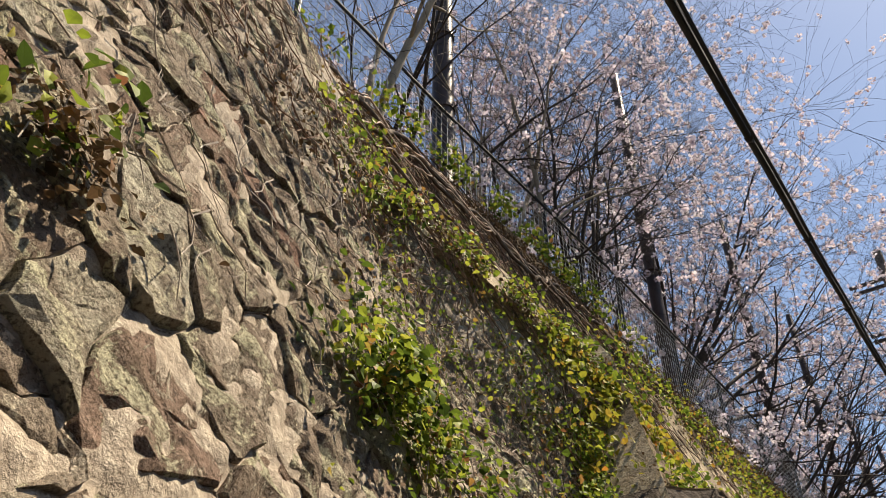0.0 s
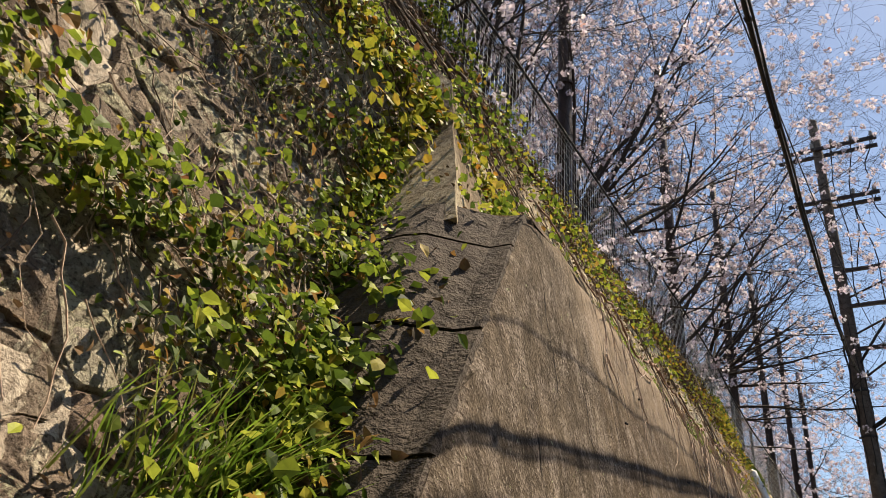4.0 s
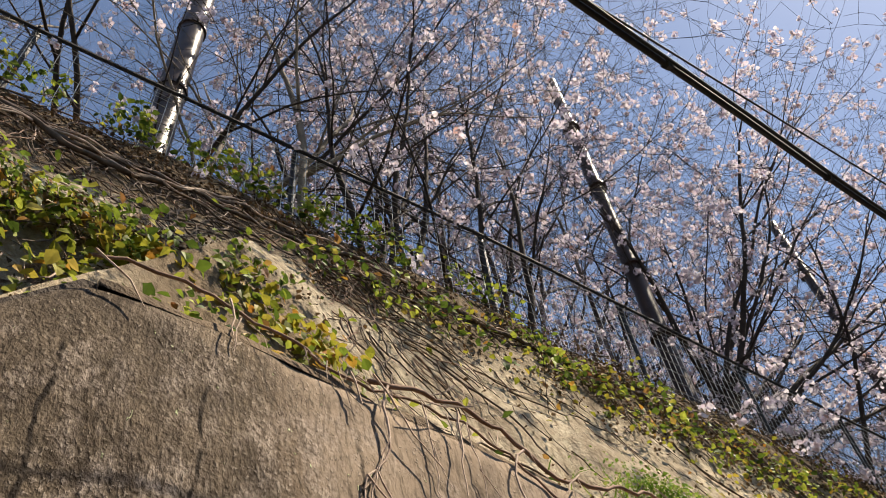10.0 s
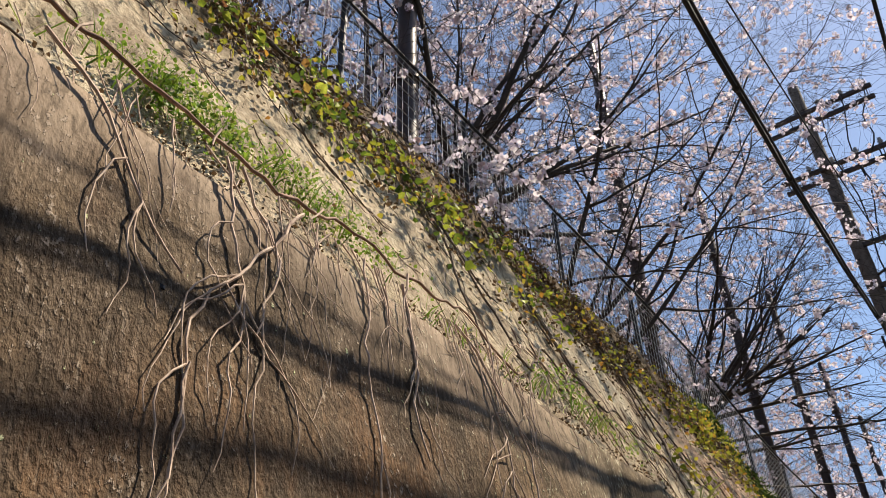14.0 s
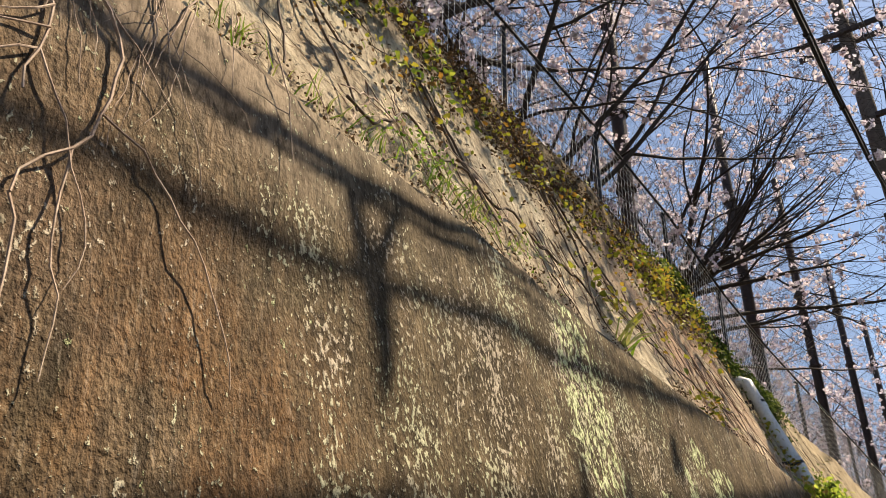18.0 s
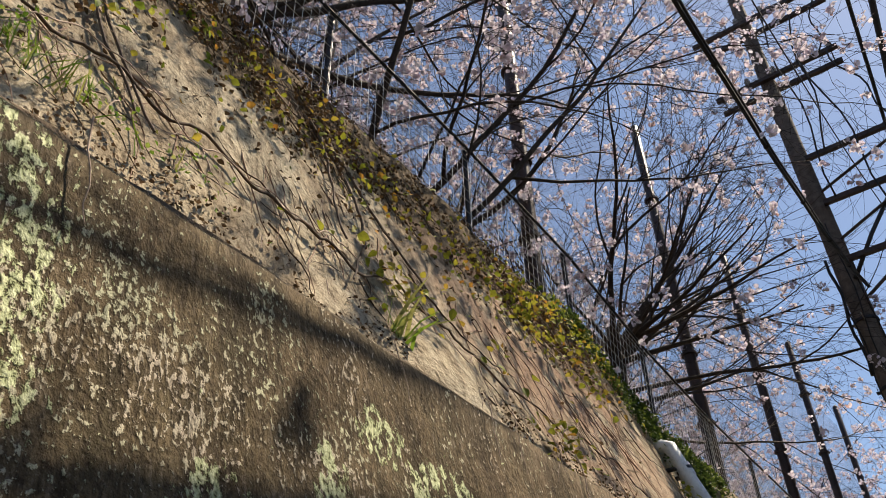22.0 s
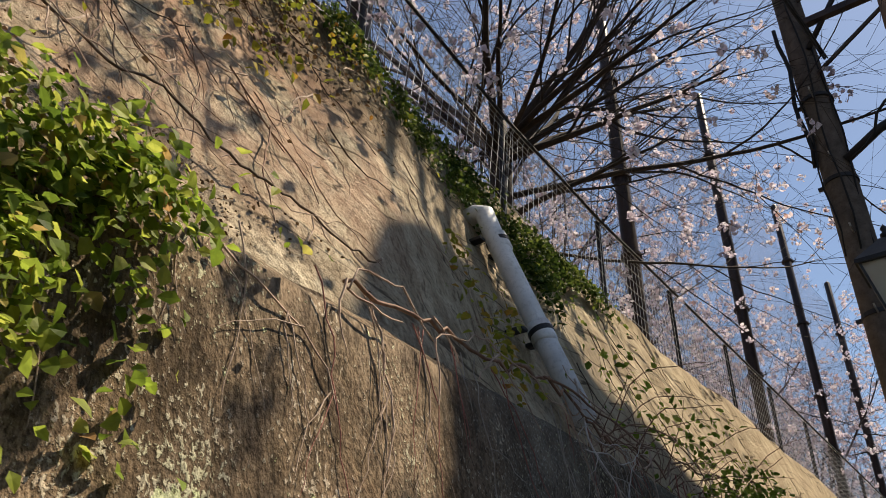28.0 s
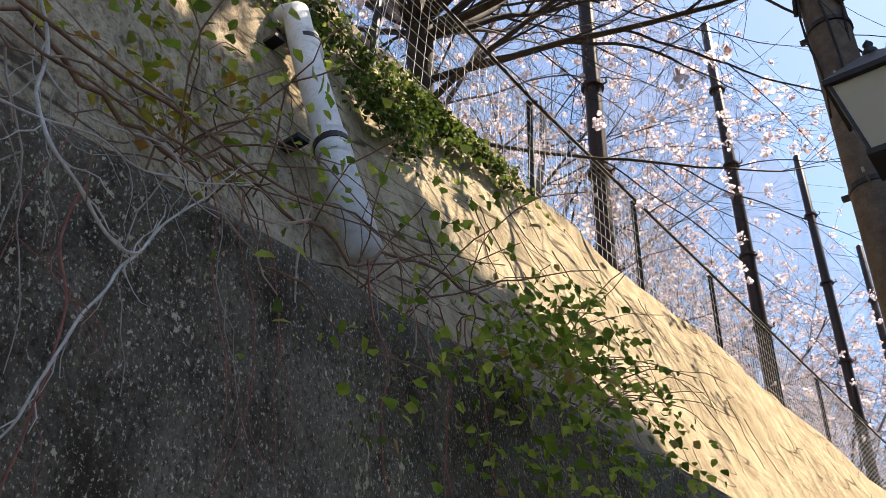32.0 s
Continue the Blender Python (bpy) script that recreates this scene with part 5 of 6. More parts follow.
def branching(n, y0, y1, longest, r):
    """Crooked roots that fork as they hang."""
    jobs = []
    for _ in range(n):
        y, t = r.uniform(y0, y1), r.uniform(0.0032, 0.0062)
        place = lambda a, b, o: on_lower(a, b, o + 0.003)  # noqa: E731
        main = wander((y, lower_top(y) + 0.03), -math.pi / 2 + r.gauss(0.35, 0.5), longest * r.uniform(0.5, 1.0), 0.06, 0.45, place, 0.16, r)
        jobs.append((main, t, t * 0.5))
        for _ in range(r.randint(3, 6)):
            q = main[r.randint(len(main) // 4, len(main) - 1)]
            sub = wander((q.y, q.z), -math.pi / 2 + r.gauss(0, 0.7), longest * r.uniform(0.2, 0.55), 0.05, 0.4, place, 0.2, r)
            jobs.append((sub, t * 0.55, t * 0.22))
    return jobs


roots("crooked forking roots hanging down the lower wall", branching(4, 3.2, 5.0, 0.9, r) + branching(7, 5.0, 6.7, 1.25, r), M["vine"])
roots("crooked forking runners hanging down the lower wall", branching(4, 12.0, 14.4, 1.0, r), M["vine"])
roots("sparse dry roots hanging over the lower wall", hanging(9, 7.0, 9.6, 0.5, r) + hanging(16, 9.6, 12.0, 0.5, r), M["vine"])
roots("tangled dry runners hanging over the lower wall", hanging(13, 12.2, 14.3, 0.8, r), M["vine"])
roots("grey dead runners hanging in the shade", hanging(20, 14.3, 17.6, 0.8, r), M["grey_vine"])


def loose_vine(label, knots, material, thick, off=0.06):
    """A bare vine hanging clear of the lower wall through knots of (y, z), with side shoots."""
    vine = thing("loose_vine", label, "vine", group="loose vines")
    k = [knots[0]] + list(knots) + [knots[-1]]
    pts = []
    for (ya, za), (yb, zb), (yc, zc), (yd, zd) in zip(k, k[1:], k[2:], k[3:]):
        for i in range(7):
            t = i / 7
            w = (-0.5 * t + t * t - 0.5 * t ** 3, 1 - 2.5 * t * t + 1.5 * t ** 3, 0.5 * t + 2 * t * t - 1.5 * t ** 3, 0.5 * (t ** 3 - t * t))
            y, z = w[0] * ya + w[1] * yb + w[2] * yc + w[3] * yd, w[0] * za + w[1] * zb + w[2] * zc + w[3] * zd
            jit = Vector((y * 11, z * 11, thick * 900))
            pts.append(on_lower(y + 0.012 * noise.noise(jit), z + 0.012 * noise.noise(jit + Vector((5, 5, 5))), off + 0.04 * noise.noise(jit * 0.4)))
    n = len(pts)
    s = Soup()
    s.tube(pts, [thick * (1 - 0.5 * i / n) * (1 + 0.3 * noise.noise(pts[i] * 30)) for i in range(n)], 6)
    piece("stem", s.mesh("stem", material, True), vine)
    for q in range(3, n - 1, 4):
        d, p, run = unit(r) * 0.5 + (pts[q + 1] - pts[q]).normalized() * 0.8 + Vector((0.1, 0, -0.2)), pts[q], [pts[q]]
        for _ in range(r.randint(3, 7)):
            d = (d.normalized() + unit(r) * 0.45).normalized()
            p = p + d * 0.03
            p.x = max(p.x, lower_x(p.z) + 0.012)
            run.append(p.copy())
        s = Soup()
        s.tube(run, [thick * (0.4 - 0.25 * i / len(run)) for i in range(len(run))], 4, False)
        piece("side_shoot", s.mesh("side_shoot", material), vine)
    return vine


pale, brown, red = M["pale_vine"], M["brown_vine"], M["red_vine"]
for label, knots, material, thick in (
        ("pale bare vine looping over the shaded wall", ((15.12, 3.52), (15.19, 3.43), (15.2, 3.3), (15.24, 3.2), (15.33, 3.1), (15.43, 3.06), (15.5, 3.18), (15.58, 3.28)), pale, 0.0068),
        ("pale bare vine hanging down the shaded wall", ((15.45, 3.08), (15.38, 2.95), (15.33, 2.82), (15.3, 2.72), (15.26, 2.62), (15.28, 2.45)), pale, 0.0048),
        ("pale thin vine slung across the shaded wall", ((15.14, 3.24), (15.3, 3.26), (15.42, 3.24), (15.56, 3.3), (15.7, 3.38)), pale, 0.004),
        ("pale thin vine hooked over the shaded wall", ((15.2, 3.36), (15.32, 3.3), (15.46, 3.33), (15.52, 3.24), (15.6, 3.22)), pale, 0.0036),
        ("brown woody vine lying along the shaded ledge", ((14.9, 3.46), (15.2, 3.46), (15.45, 3.45), (15.7, 3.42), (16.0, 3.46), (16.4, 3.5)), brown, 0.0075),
        ("brown vine arching under the shaded ledge", ((15.1, 3.38), (15.34, 3.4), (15.55, 3.36), (15.68, 3.28), (15.74, 3.18)), brown, 0.005),
        ("pinkish bare vine sagging across the shaded wall", ((15.74, 3.18), (15.84, 3.18), (15.97, 3.12), (16.2, 3.09), (16.45, 3.18), (16.7, 3.45)), brown, 0.0038),
        ("red live runner hanging down the shaded wall", ((15.32, 3.14), (15.3, 3.0), (15.33, 2.85), (15.31, 2.7), (15.3, 2.55)), red, 0.0042),
        ("red live runner hanging below the shrub", ((16.05, 3.35), (16.08, 3.2), (16.1, 3.05), (16.09, 2.9), (16.12, 2.7)), red, 0.0042),
        ("thin red runner below the shrub", ((16.5, 3.4), (16.48, 3.2), (16.52, 3.0), (16.5, 2.8)), red, 0.003)):
    loose_vine(label, knots, material, thick * 0.72)
roots("reddish live runners hanging in the shade", hanging(14, 13.6, 17.4, 1.2, r), M["red_vine"])


def on_ledge(y, u, off=0.0):
    u = max(-0.1, min(1.1, u))
    return Vector((-1.60 - 0.46 * u, y, lower_top(y) + 0.02 + 0.13 * u + off))


def on_end(x, z, off=0.0):
    return Vector((x, lower_start(z) - 0.05 - off, z))


def on_upper_end(x, z, off=0.0):
    return Vector((min(x, upper_x(z) + 0.1), upper_start(z) - 0.02 - off, z))


def foliage(name, label, patches, material, wall, r, size=(0.035, 0.07), category="ivy", puff=0.16, up=0.5):
    """Leaves in soft-edged patches of (y, z, ry, rz, count) on a wall."""
    normal = UP_N if wall is on_upper else (LOW_N if wall is on_lower else Vector((1, 0.2, 0.25)).normalized())
    if wall is on_ledge:
        normal = Vector((0.3, 0, 0.95)).normalized()
    if wall in (on_end, on_upper_end):
        normal = Vector((0.35, -0.9, 0.3)).normalized()
    s = Soup()
    for y, z, ry, rz, n in patches:
        for _ in range(int(n * 2.0)):
            yy, zz = y + r.gauss(0, ry * 0.5), z + r.gauss(0, rz * 0.5)
            lump = 0.5 + 0.5 * noise.noise(Vector((yy * 3.1, zz * 3.1, 4)))
            if r.random() > 4.0 * (lump - 0.34) + 0.08:
                continue
            p = wall(yy, zz, 0.02 + puff * r.random() * (0.3 + lump))
            nn = (normal * 0.5 + SUN * (0.3 + up) + unit(r) * 1.0).normalized()
            along = (unit(r) + Vector((0.2, 0, -0.35))).cross(nn).cross(nn) * -1
            s.leaf(p, along if along.length > 0.01 else unit(r), nn, r.uniform(*size), r.uniform(0.6, 0.95))
    return thing(name, label, category, s.mesh(name, material), kind="stuff")


r = random.Random(5)
foliage("ivy", "glossy green ivy spilling over the end of the lower wall", ((-2.4, 2.9, 0.5, 0.5, 700), (-2.2, 2.3, 0.5, 0.6, 900), (-1.95, 1.9, 0.4, 0.4, 420), (-2.6, 3.3, 0.4, 0.3, 200), (-1.95, 2.7, 0.3, 0.5, 320), (-1.8, 2.1, 0.25, 0.5, 320), (-2.15, 3.25, 0.3, 0.2, 120)), M["ivy"], on_end, r, (0.035, 0.085), puff=0.3)
foliage("dead_leaves", "brown dead leaves among the ivy on the wall end", ((-2.4, 2.7, 0.6, 0.7, 500), (-2.1, 2.0, 0.5, 0.5, 400)), M["dead"], on_end, r, (0.03, 0.07), "leaf litter", 0.15)
foliage("creeper_leaves", "yellowing creeper leaves on the end of the upper wall", ((-2.6, 4.3, 0.5, 0.5, 300), (-2.9, 5.0, 0.4, 0.5, 200), (-2.5, 3.8, 0.5, 0.2, 90)), M["yellow"], on_upper_end, r, (0.035, 0.08), puff=0.3)
# on the stone wall
foliage("ivy", "bright green ivy matted over the stone wall", ((-0.9, 3.15, 0.35, 0.3, 340), (-1.15, 3.1, 0.3, 0.25, 187), (-0.55, 2.95, 0.35, 0.3, 255), (-0.5, 4.9, 0.35, 0.3, 221), (-0.8, 3.4, 0.3, 0.4, 221), (0.05, 2.7, 0.45, 0.28, 374), (0.5, 2.5, 0.4, 0.3, 340), (-0.6, 2.4, 0.25, 0.2, 119), (1.2, 2.7, 0.6, 0.5, 561),
        (1.6, 3.2, 0.5, 0.5, 391), (2.0, 3.8, 0.45, 0.45, 408), (1.1, 2.1, 0.7, 0.4, 391), (1.7, 2.2, 0.6, 0.5, 323), (0.9, 1.7, 0.8, 0.4, 459), (-1.1, 2.0, 0.15, 0.2, 68), (-2.75, 2.8, 0.22, 0.12, 45)), M["ivy"], on_stone, r, (0.025, 0.066), puff=0.3)
foliage("ivy", "yellowing ivy along the top of the stone wall", ((1.9, 4.8, 0.6, 0.6, 120), (2.4, 5.0, 0.6, 0.6, 90), (2.6, 4.3, 0.5, 0.6, 100), (-0.4, 5.1, 0.6, 0.3, 100), (0.9, 5.1, 0.4, 0.3, 90), (1.2, 4.3, 0.3, 0.3, 60)), M["ivy"], on_stone, r, (0.025, 0.07), puff=0.3)
foliage("ivy", "ivy and dead stems along the foot of the concrete band", [(y, strip_base(y) + 0.05, 0.5, 0.25, 120) for y in (-1.6, -1.0, -0.4, 0.2, 0.8, 1.4, 2.0, 2.6, 3.2)], M["ivy"], on_upper, r, (0.02, 0.055), puff=0.2)
foliage("dead_leaves", "brown leaves along the foot of the concrete band", [(y, strip_base(y) + 0.02, 0.6, 0.25, 260) for y in (-1.6, -0.8, 0.0, 0.8, 1.6, 2.4, 3.2)], M["dead"], on_upper, r, (0.015, 0.045), "leaf litter", 0.12)
foliage("ivy", "thin young ivy spread between the stones", ((0.4, 4.0, 1.0, 0.8, 260), (-0.2, 4.4, 0.7, 0.6, 140), (1.4, 3.9, 0.8, 0.7, 240), (1.2, 4.8, 0.8, 0.5, 160), (-0.3, 3.6, 0.5, 0.5, 90), (-1.2, 2.4, 0.5, 0.5, 40)), M["ivy"], on_stone, r, (0.018, 0.042), puff=0.2)
foliage("dead_leaves", "brown dead leaves caught among the ivy", ((-0.6, 3.2, 0.6, 0.5, 260), (1.0, 2.6, 0.9, 0.6, 350), (2.0, 4.0, 0.7, 0.9, 300), (1.0, 2.0, 1.0, 0.5, 300), (-1.0, 4.6, 1.2, 0.6, 200), (-2.7, 2.82, 0.35, 0.18, 220)), M["dead"], on_stone, r, (0.018, 0.045), "leaf litter", 0.14)
# on the upper wall
foliage("creeper_leaves", "yellow and orange creeper leaves on the upper wall", ((1.9, 4.4, 0.5, 0.4, 70), (1.9, 4.9, 0.4, 0.3, 40), (2.6, 4.75, 0.5, 0.25, 130), (3.0, 4.7, 0.5, 0.25, 150), (3.4, 4.5, 0.3, 0.2, 90)), M["yellow"], on_upper, r, (0.04, 0.08))
foliage("creeper_leaves", "scattered young green creeper leaves on the upper wall", ((2.4, 7.05, 1.2, 0.15, 260), (3.8, 7.1, 1.0, 0.2, 260), (0.6, 7.0, 1.5, 0.15, 220), (2.7, 4.85, 0.7, 0.3, 160), (3.8, 5.9, 0.6, 0.2, 80), (5.0, 7.0, 0.9, 0.2, 120)), M["ivy"], on_upper, r, (0.04, 0.075), puff=0.25)
foliage("creeper_leaves", "yellow-green leaves in a belt under the fence", ((4.6, 5.9, 0.7, 0.5, 90), (5.75, 6.1, 0.6, 0.5, 160), (6.9, 5.8, 0.7, 0.6, 140), (7.2, 6.2, 0.6, 0.5, 60), (8.0, 5.6, 0.6, 0.5, 100), (9.1, 5.6, 0.8, 0.6, 90), (9.6, 6.1, 0.8, 0.6, 50)), M["ivy"], on_upper, r, (0.035, 0.08))
foliage("creeper_leaves", "olive leaves thinly spread below the fence", ((8.0, 5.9, 1.8, 0.9, 200), (6.0, 5.6, 1.6, 0.8, 160), (10.2, 5.8, 1.4, 0.9, 160), (11.2, 5.7, 1.2, 0.9, 130), (12.8, 5.7, 1.2, 0.8, 170), (13.8, 6.2, 1.0, 0.5, 140), (14.9, 6.4, 1.0, 0.45, 160), (9.1, 5.25, 0.5, 0.25, 40)), M["yellow"], on_upper, r, (0.028, 0.06))
foliage("creeper_leaves", "few yellow leaves on bare creeper stems", ((12.5, 4.1, 0.3, 0.35, 60), (13.3, 5.75, 0.5, 0.3, 90), (14.1, 5.4, 0.5, 0.3, 60), (11.4, 4.5, 0.9, 0.2, 50), (15.8, 4.05, 0.5, 0.25, 60), (16.0, 4.6, 0.5, 0.4, 60)), M["yellow"], on_upper, r, (0.04, 0.075))
foliage("ivy", "dark green ivy cascading below the fence", ((15.4, 6.75, 0.8, 0.25, 700), (16.4, 6.6, 0.7, 0.35, 1000), (17.1, 6.2, 0.6, 0.45, 1100), (17.6, 5.8, 0.5, 0.5, 900), (18.2, 6.2, 0.5, 0.3, 700), (18.9, 6.2, 0.6, 0.2, 500)), M["dark_ivy"], on_upper, r, (0.03, 0.055), puff=0.12)
foliage("dead_leaves", "brown matted litter below the fence", ((6.5, 6.2, 2.5, 0.9, 3200), (10.5, 6.2, 2.2, 0.9, 3200), (13.5, 6.2, 1.8, 0.8, 1800), (3.0, 6.6, 2.0, 0.4, 900), (-2.0, 6.3, 3.0, 0.5, 900), (9.0, 5.3, 4.0, 0.8, 700)), M["dead"], on_upper, r, (0.014, 0.04), "leaf litter", 0.07)
# on the ledge and the lower wall
foliage("ivy", "bright green ivy clump hanging over the lower wall", ((12.4, 3.26, 0.28, 0.12, 220), (12.75, 3.2, 0.35, 0.22, 640), (13.0, 3.28, 0.3, 0.14, 360), (13.25, 3.36, 0.22, 0.09, 160), (13.5, 3.42, 0.14, 0.06, 50), (12.8, 2.95, 0.25, 0.25, 300), (12.6, 2.85, 0.08, 0.35, 40), (12.85, 2.7, 0.08, 0.35, 40), (13.1, 2.9, 0.08, 0.35, 36)), M["fresh"], on_lower, r, (0.022, 0.052), puff=0.17)
foliage("shrub", "sparse leafy yellow-green shrub growing from the shaded ledge", ((16.05, 3.44, 0.4, 0.2, 80), (16.35, 3.4, 0.4, 0.25, 120), (16.7, 3.36, 0.45, 0.3, 170), (16.95, 3.3, 0.45, 0.35, 200), (16.8, 3.08, 0.55, 0.4, 190), (16.3, 2.95, 0.6, 0.45, 120), (17.2, 3.15, 0.4, 0.3, 110), (16.6, 2.7, 0.6, 0.4, 100), (15.4, 3.6, 0.35, 0.2, 50)), M["fresh"], on_lower, r, (0.02, 0.05), "shrub", 0.34)
s = Soup()
for _ in range(64):
    y = r.uniform(15.5, 17.6)
    p, d = on_lower(y, 3.36 + 0.1 * r.random(), r.uniform(-0.2, 0.05)), Vector((0.5, r.gauss(0, 0.7), 0.9)).normalized()
    pts = [p]
    for i in range(r.randint(5, 9)):
        d = (d + unit(r) * 0.35 + Vector((0.05, 0, -0.18))).normalized()
        pts.append(pts[-1] + d * 0.075)
    s.tube(pts, [0.0032 - 0.002 * i / len(pts) for i in range(len(pts))], 4, False)
thing("shrub_twigs", "thin arching twigs of the shrub on the ledge", "shrub", s.mesh("shrub_twigs", M["brown_vine"]), kind="stuff")


foliage("dead_leaves", "brown litter caught along the narrow ledge", [(2.6 + 0.8 * k, 0.7, 0.6, 0.4, 150) for k in range(16)], M["dead"], on_ledge, r, (0.012, 0.032), "leaf litter", 0.03)
foliage("dead_leaves", "dark litter caught at the foot of the upper wall", [(3.6 + 0.9 * k, 3.95, 0.9, 0.28, 330) for k in range(12)], M["dead"], on_upper, r, (0.01, 0.026), "leaf litter", 0.015)
foliage("creeper_leaves", "fresh green leaves at the start of the ledge", ((2.55, 0.5, 0.35, 0.6, 130), (2.9, 0.7, 0.3, 0.5, 150), (3.2, 0.8, 0.4, 0.5, 120), (3.7, 0.7, 0.4, 0.6, 60)), M["ivy"], on_ledge, r, (0.03, 0.06), puff=0.3)


def grass(label, spots, r, wide=0.004):
    s = Soup()
    for y, z, wall, n, h in spots:
        for _ in range(n):
            p = wall(y + r.gauss(0, 0.22), z + r.gauss(0, 0.05), 0.02)
            d = Vector((0.6 + r.gauss(0, 0.35), r.gauss(0, 0.5), 1.0)).normalized()
            w = d.cross(unit(r)).normalized() * wide
            L = h * r.uniform(0.4, 1.0)
            k = len(s.v)
            bend = Vector((0.35, r.gauss(0, 0.2), -0.5))
            q = p + d * L * 0.55
            e = q + (d + bend * 0.8).normalized() * L * 0.5
            s.v += [p - w, p + w, q + w * 0.8, q - w * 0.8, e]
            s.f += [(k, k + 1, k + 2, k + 3), (k + 3, k + 2, k + 4)]
    return thing("grass_tuft", label, "grass", s.mesh("grass_tuft", M["grass"]), kind="stuff")


grass("fresh green grass tufts on the ledge", ((5.7, 4.3, on_upper, 50, 0.22), (6.3, 4.3, on_upper, 50, 0.2), (5.3, 4.2, on_upper, 30, 0.2)), r)
grass("dry yellow-green grass tufts on the ledge", ((9.1, 4.2, on_upper, 60, 0.18), (8.3, 4.1, on_upper, 40, 0.16), (7.4, 4.1, on_upper, 40, 0.16)), r)
grass("tuft of broad bright green blades on the wall", ((11.0, 4.1, lambda y, z, o: on_upper(11.0 + 0.2 * (y - 11.0), z, o), 14, 0.34),), r, 0.011)
foliage("herb", "feathery bright green herbs on the ledge", ((5.55, 4.35, 0.4, 0.22, 700), (6.15, 4.4, 0.5, 0.18, 600), (6.7, 4.25, 0.5, 0.12, 260), (8.9, 4.35, 0.5, 0.12, 160), (9.5, 4.2, 0.4, 0.12, 110)), M["grass"], on_upper, r, (0.012, 0.03), "herb", 0.14)
grass("broad green blades at the foot of the ivy", ((0.6, 1.8, on_stone, 130, 0.45), (0.9, 1.85, on_stone, 100, 0.45)), r)

# ---- the stones of the masonry ----
def nearer_side(poly, a, b):
    """The part of a polygon that is nearer to a than to b."""
    mx, my = (a[0] + b[0]) / 2, (a[1] + b[1]) / 2
    nx, ny = b[0] - a[0], b[1] - a[1]
    out = []
    for i, p in enumerate(poly):
        q = poly[(i + 1) % len(poly)]
        dp, dq = (p[0] - mx) * nx + (p[1] - my) * ny, (q[0] - mx) * nx + (q[1] - my) * ny
        if dp <= 0:
            out.append(p)
        if dp * dq < 0:
            t = dp / (dp - dq)
            out.append((p[0] + (q[0] - p[0]) * t, p[1] + (q[1] - p[1]) * t))
    return out


def warp(y, z):
    """Bends the joints, so that no stone has a ruled edge."""
    v = Vector((y * 3.2, z * 3.2, 4.0))
    w = Vector((y * 9.0, z * 9.0, 1.0))
    return (y + 0.06 * noise.noise(v) + 0.025 * noise.noise(w), z + 0.06 * noise.noise(v + Vector((7, 3, 0))) + 0.025 * noise.noise(w + Vector((3, 9, 0))))


def broken(y, z, key):
    """Height of a split rock face: shallow facets with sharp ledges."""
    q = Vector((y, z, key))
    h = 0.02 * noise.noise(q * 5.0) + 0.012 * noise.noise(q * 13.0)
    for k, d in ((3.1, 0.022), (6.3, 0.014), (11.0, 0.009)):
        if noise.noise(q * k + Vector((key * 3, 2, 5))) > 0.12:
            h -= d
    return h


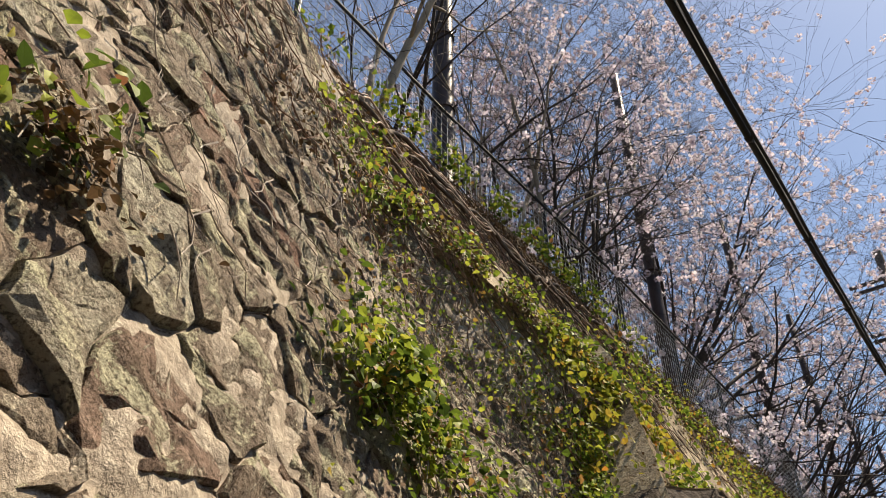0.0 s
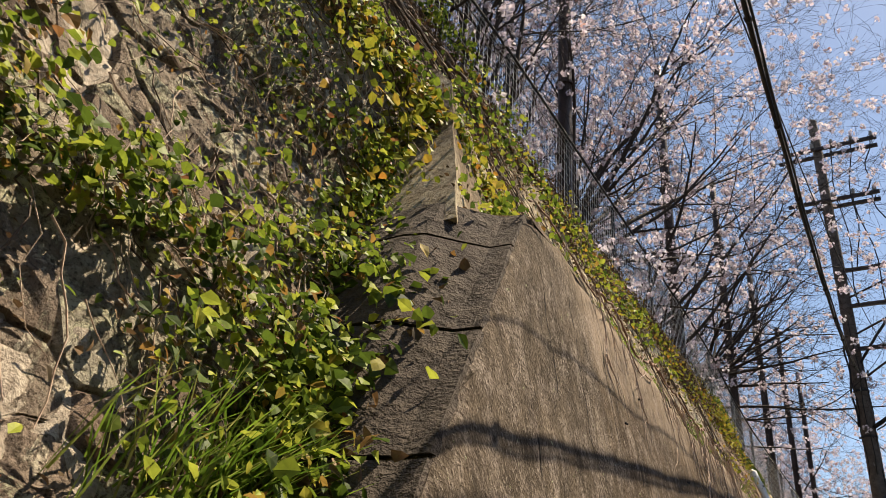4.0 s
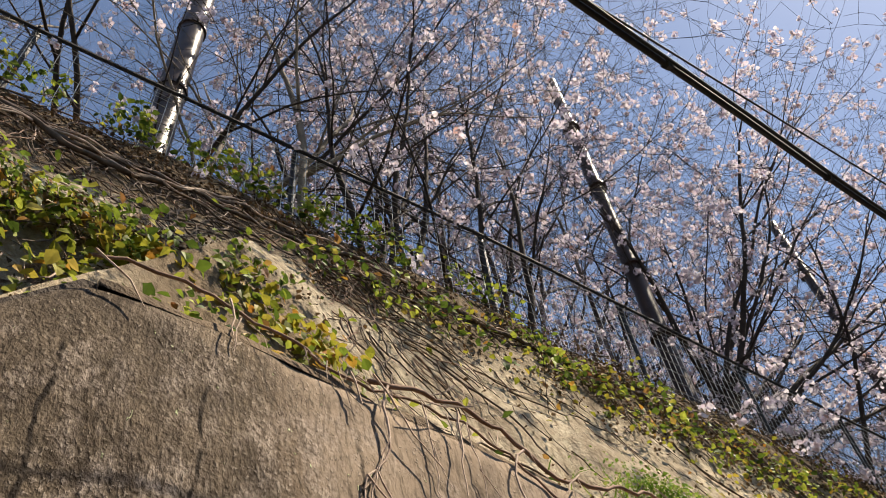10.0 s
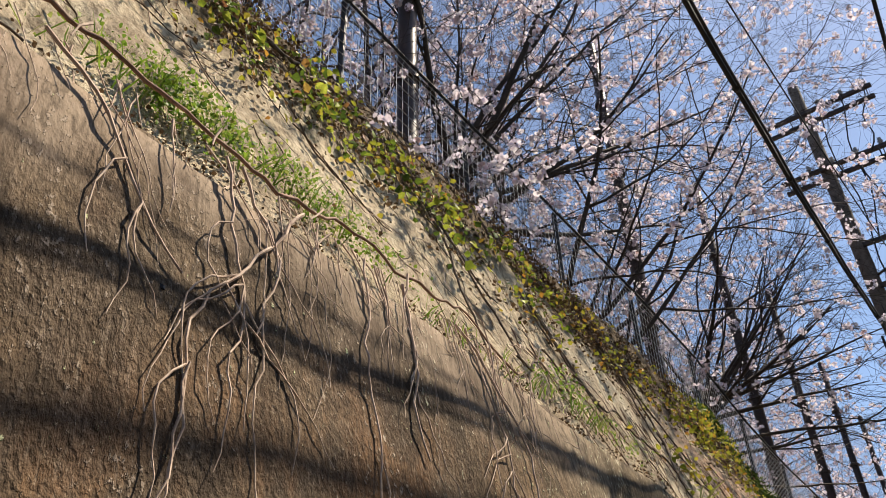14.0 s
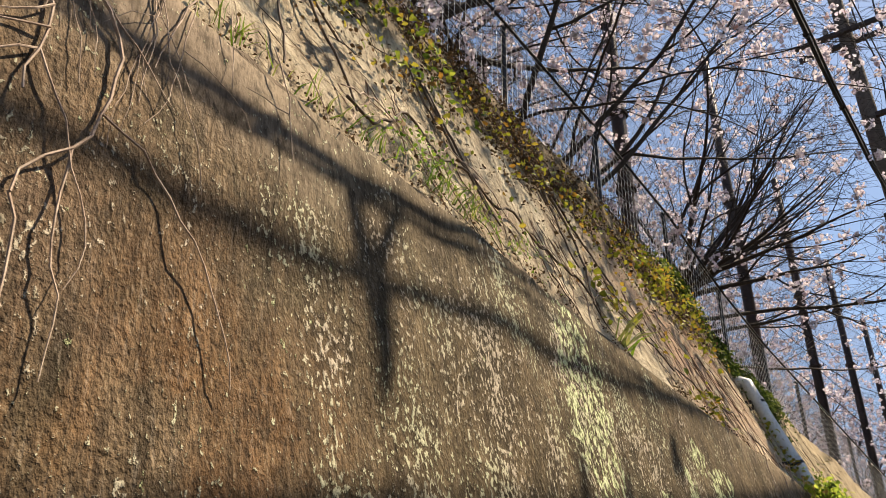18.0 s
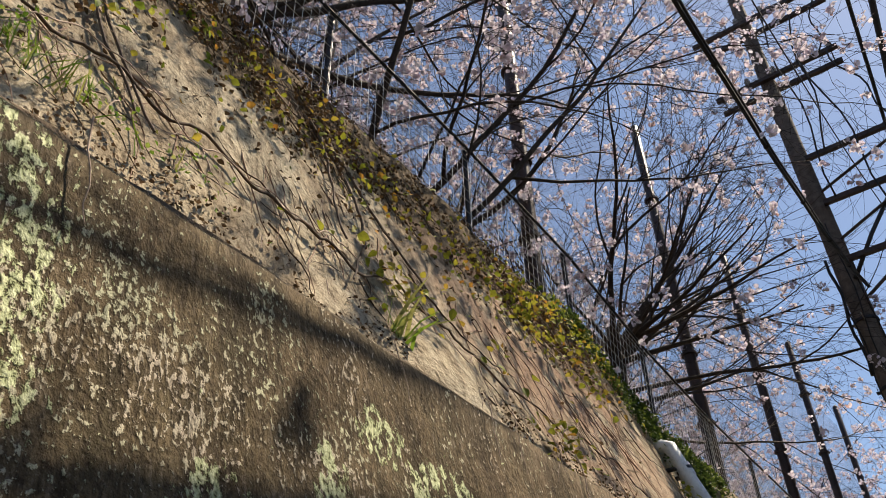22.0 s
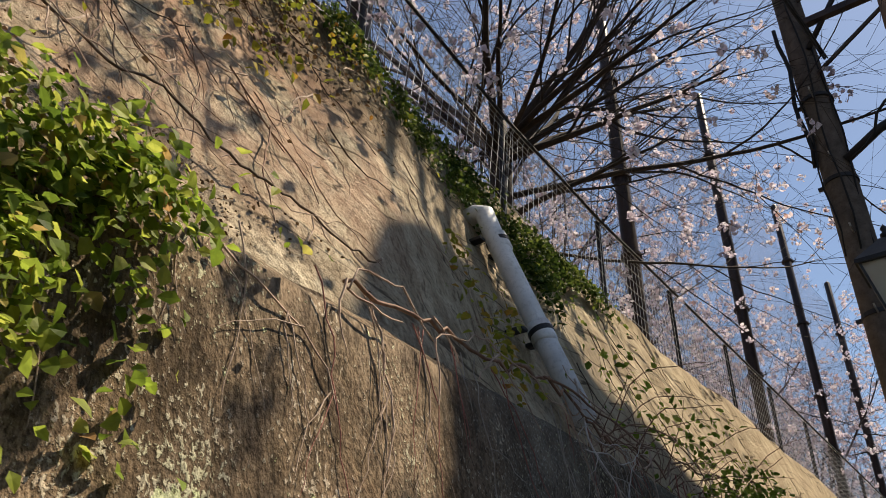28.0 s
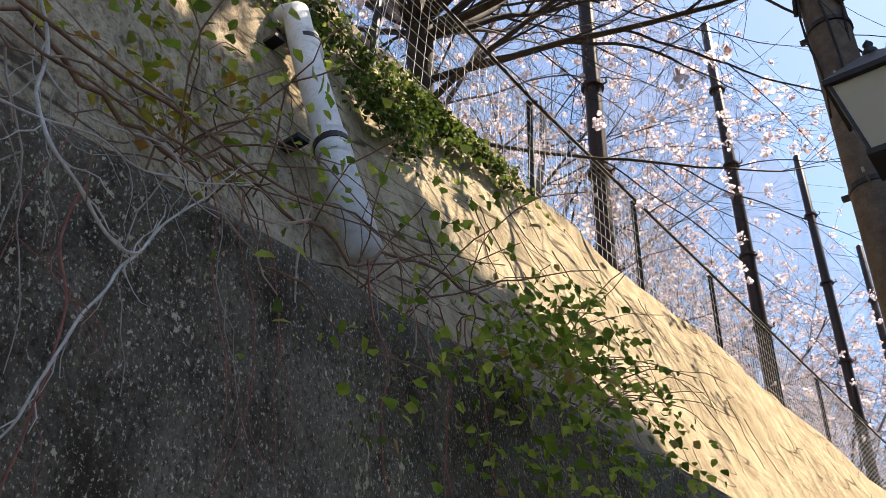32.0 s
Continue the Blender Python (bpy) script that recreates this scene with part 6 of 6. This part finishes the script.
r = random.Random(17)
seeds = []
z = 1.5
while z < 6.6:
    h = r.uniform(0.17, 0.34)
    y = -3.5 + r.random() * 0.3
    while y < 3.6:
        seeds.append((y + r.uniform(-0.08, 0.08), z + r.uniform(-0.12, 0.12)))
        y += r.choice((r.uniform(0.1, 0.25), r.uniform(0.3, 0.75), r.uniform(0.3, 0.75)))
    z += h
rubble, count = Soup(), 0
for a in sorted(seeds, key=lambda q: max(0.0, q[1] - 4.6) + max(0.0, -1.6 - q[0])):
    if a[1] > strip_base(a[0]) + 0.1 or (a[1] > 4.6 and a[0] > 0.9) or a[0] > 2.6 + 0.4 * max(0, a[1] - 3.4):
        continue
    poly = [(a[0] - 0.7, a[1] - 0.7), (a[0] + 0.7, a[1] - 0.7), (a[0] + 0.7, a[1] + 0.7), (a[0] - 0.7, a[1] + 0.7)]
    for b in seeds:
        if b is not a and abs(b[0] - a[0]) < 1.4 and abs(b[1] - a[1]) < 1.4:
            poly = nearer_side(poly, a, b)
    if len(poly) < 3:
        continue
    c = (sum(p[0] for p in poly) / len(poly), sum(p[1] for p in poly) / len(poly))
    fine = []
    for i, p in enumerate(poly):
        q = poly[(i + 1) % len(poly)]
        m = max(1, min(6, int(math.hypot(q[0] - p[0], q[1] - p[1]) / 0.05)))
        fine += [(p[0] + (q[0] - p[0]) * j / m, p[1] + (q[1] - p[1]) * j / m) for j in range(m)]
    proud, tilt_y, tilt_z = r.uniform(0.02, 0.045), r.uniform(-0.08, 0.08), r.uniform(-0.09, 0.09)
    base = on_stone(c[0], c[1])
    v = []
    for f, o in ((1.0, -0.1), (0.975, 0.2), (0.94, 0.9), (0.76, 1.0), (0.55, 1.0), (0.28, 1.0)):
        for p in fine:
            y, z = c[0] + (p[0] - c[0]) * f, c[1] + (p[1] - c[1]) * f
            off = -0.1 if o < 0 else o * (proud + tilt_y * (y - c[0]) + tilt_z * (z - c[1]) + broken(y, z, a[0] * 5.0))
            v.append(on_stone(*warp(y, z), off) - base)
    v.append(on_stone(*warp(*c), proud + broken(c[0], c[1], a[0] * 5.0)) - base)
    n = len(fine)
    fs = []
    for k in range(5):
        for i in range(n):
            fs.append((k * n + i, k * n + (i + 1) % n, (k + 1) * n + (i + 1) % n, (k + 1) * n + i))
    fs += [(5 * n + i, 5 * n + (i + 1) % n, 6 * n) for i in range(n)]
    count += 1
    if count <= 300:
        piece("stone", mesh_of("stone", v, fs, M["stone"]), stone_wall, at=base)
    else:
        k = len(rubble.v)
        rubble.v += [p + base for p in v]
        rubble.f += [tuple(i + k for i in f) for f in fs]
if rubble.f:
    piece("upper_stones", rubble.mesh("upper_stones", M["rubble"]), stone_wall, "smaller stones of the upper courses", kind="stuff")
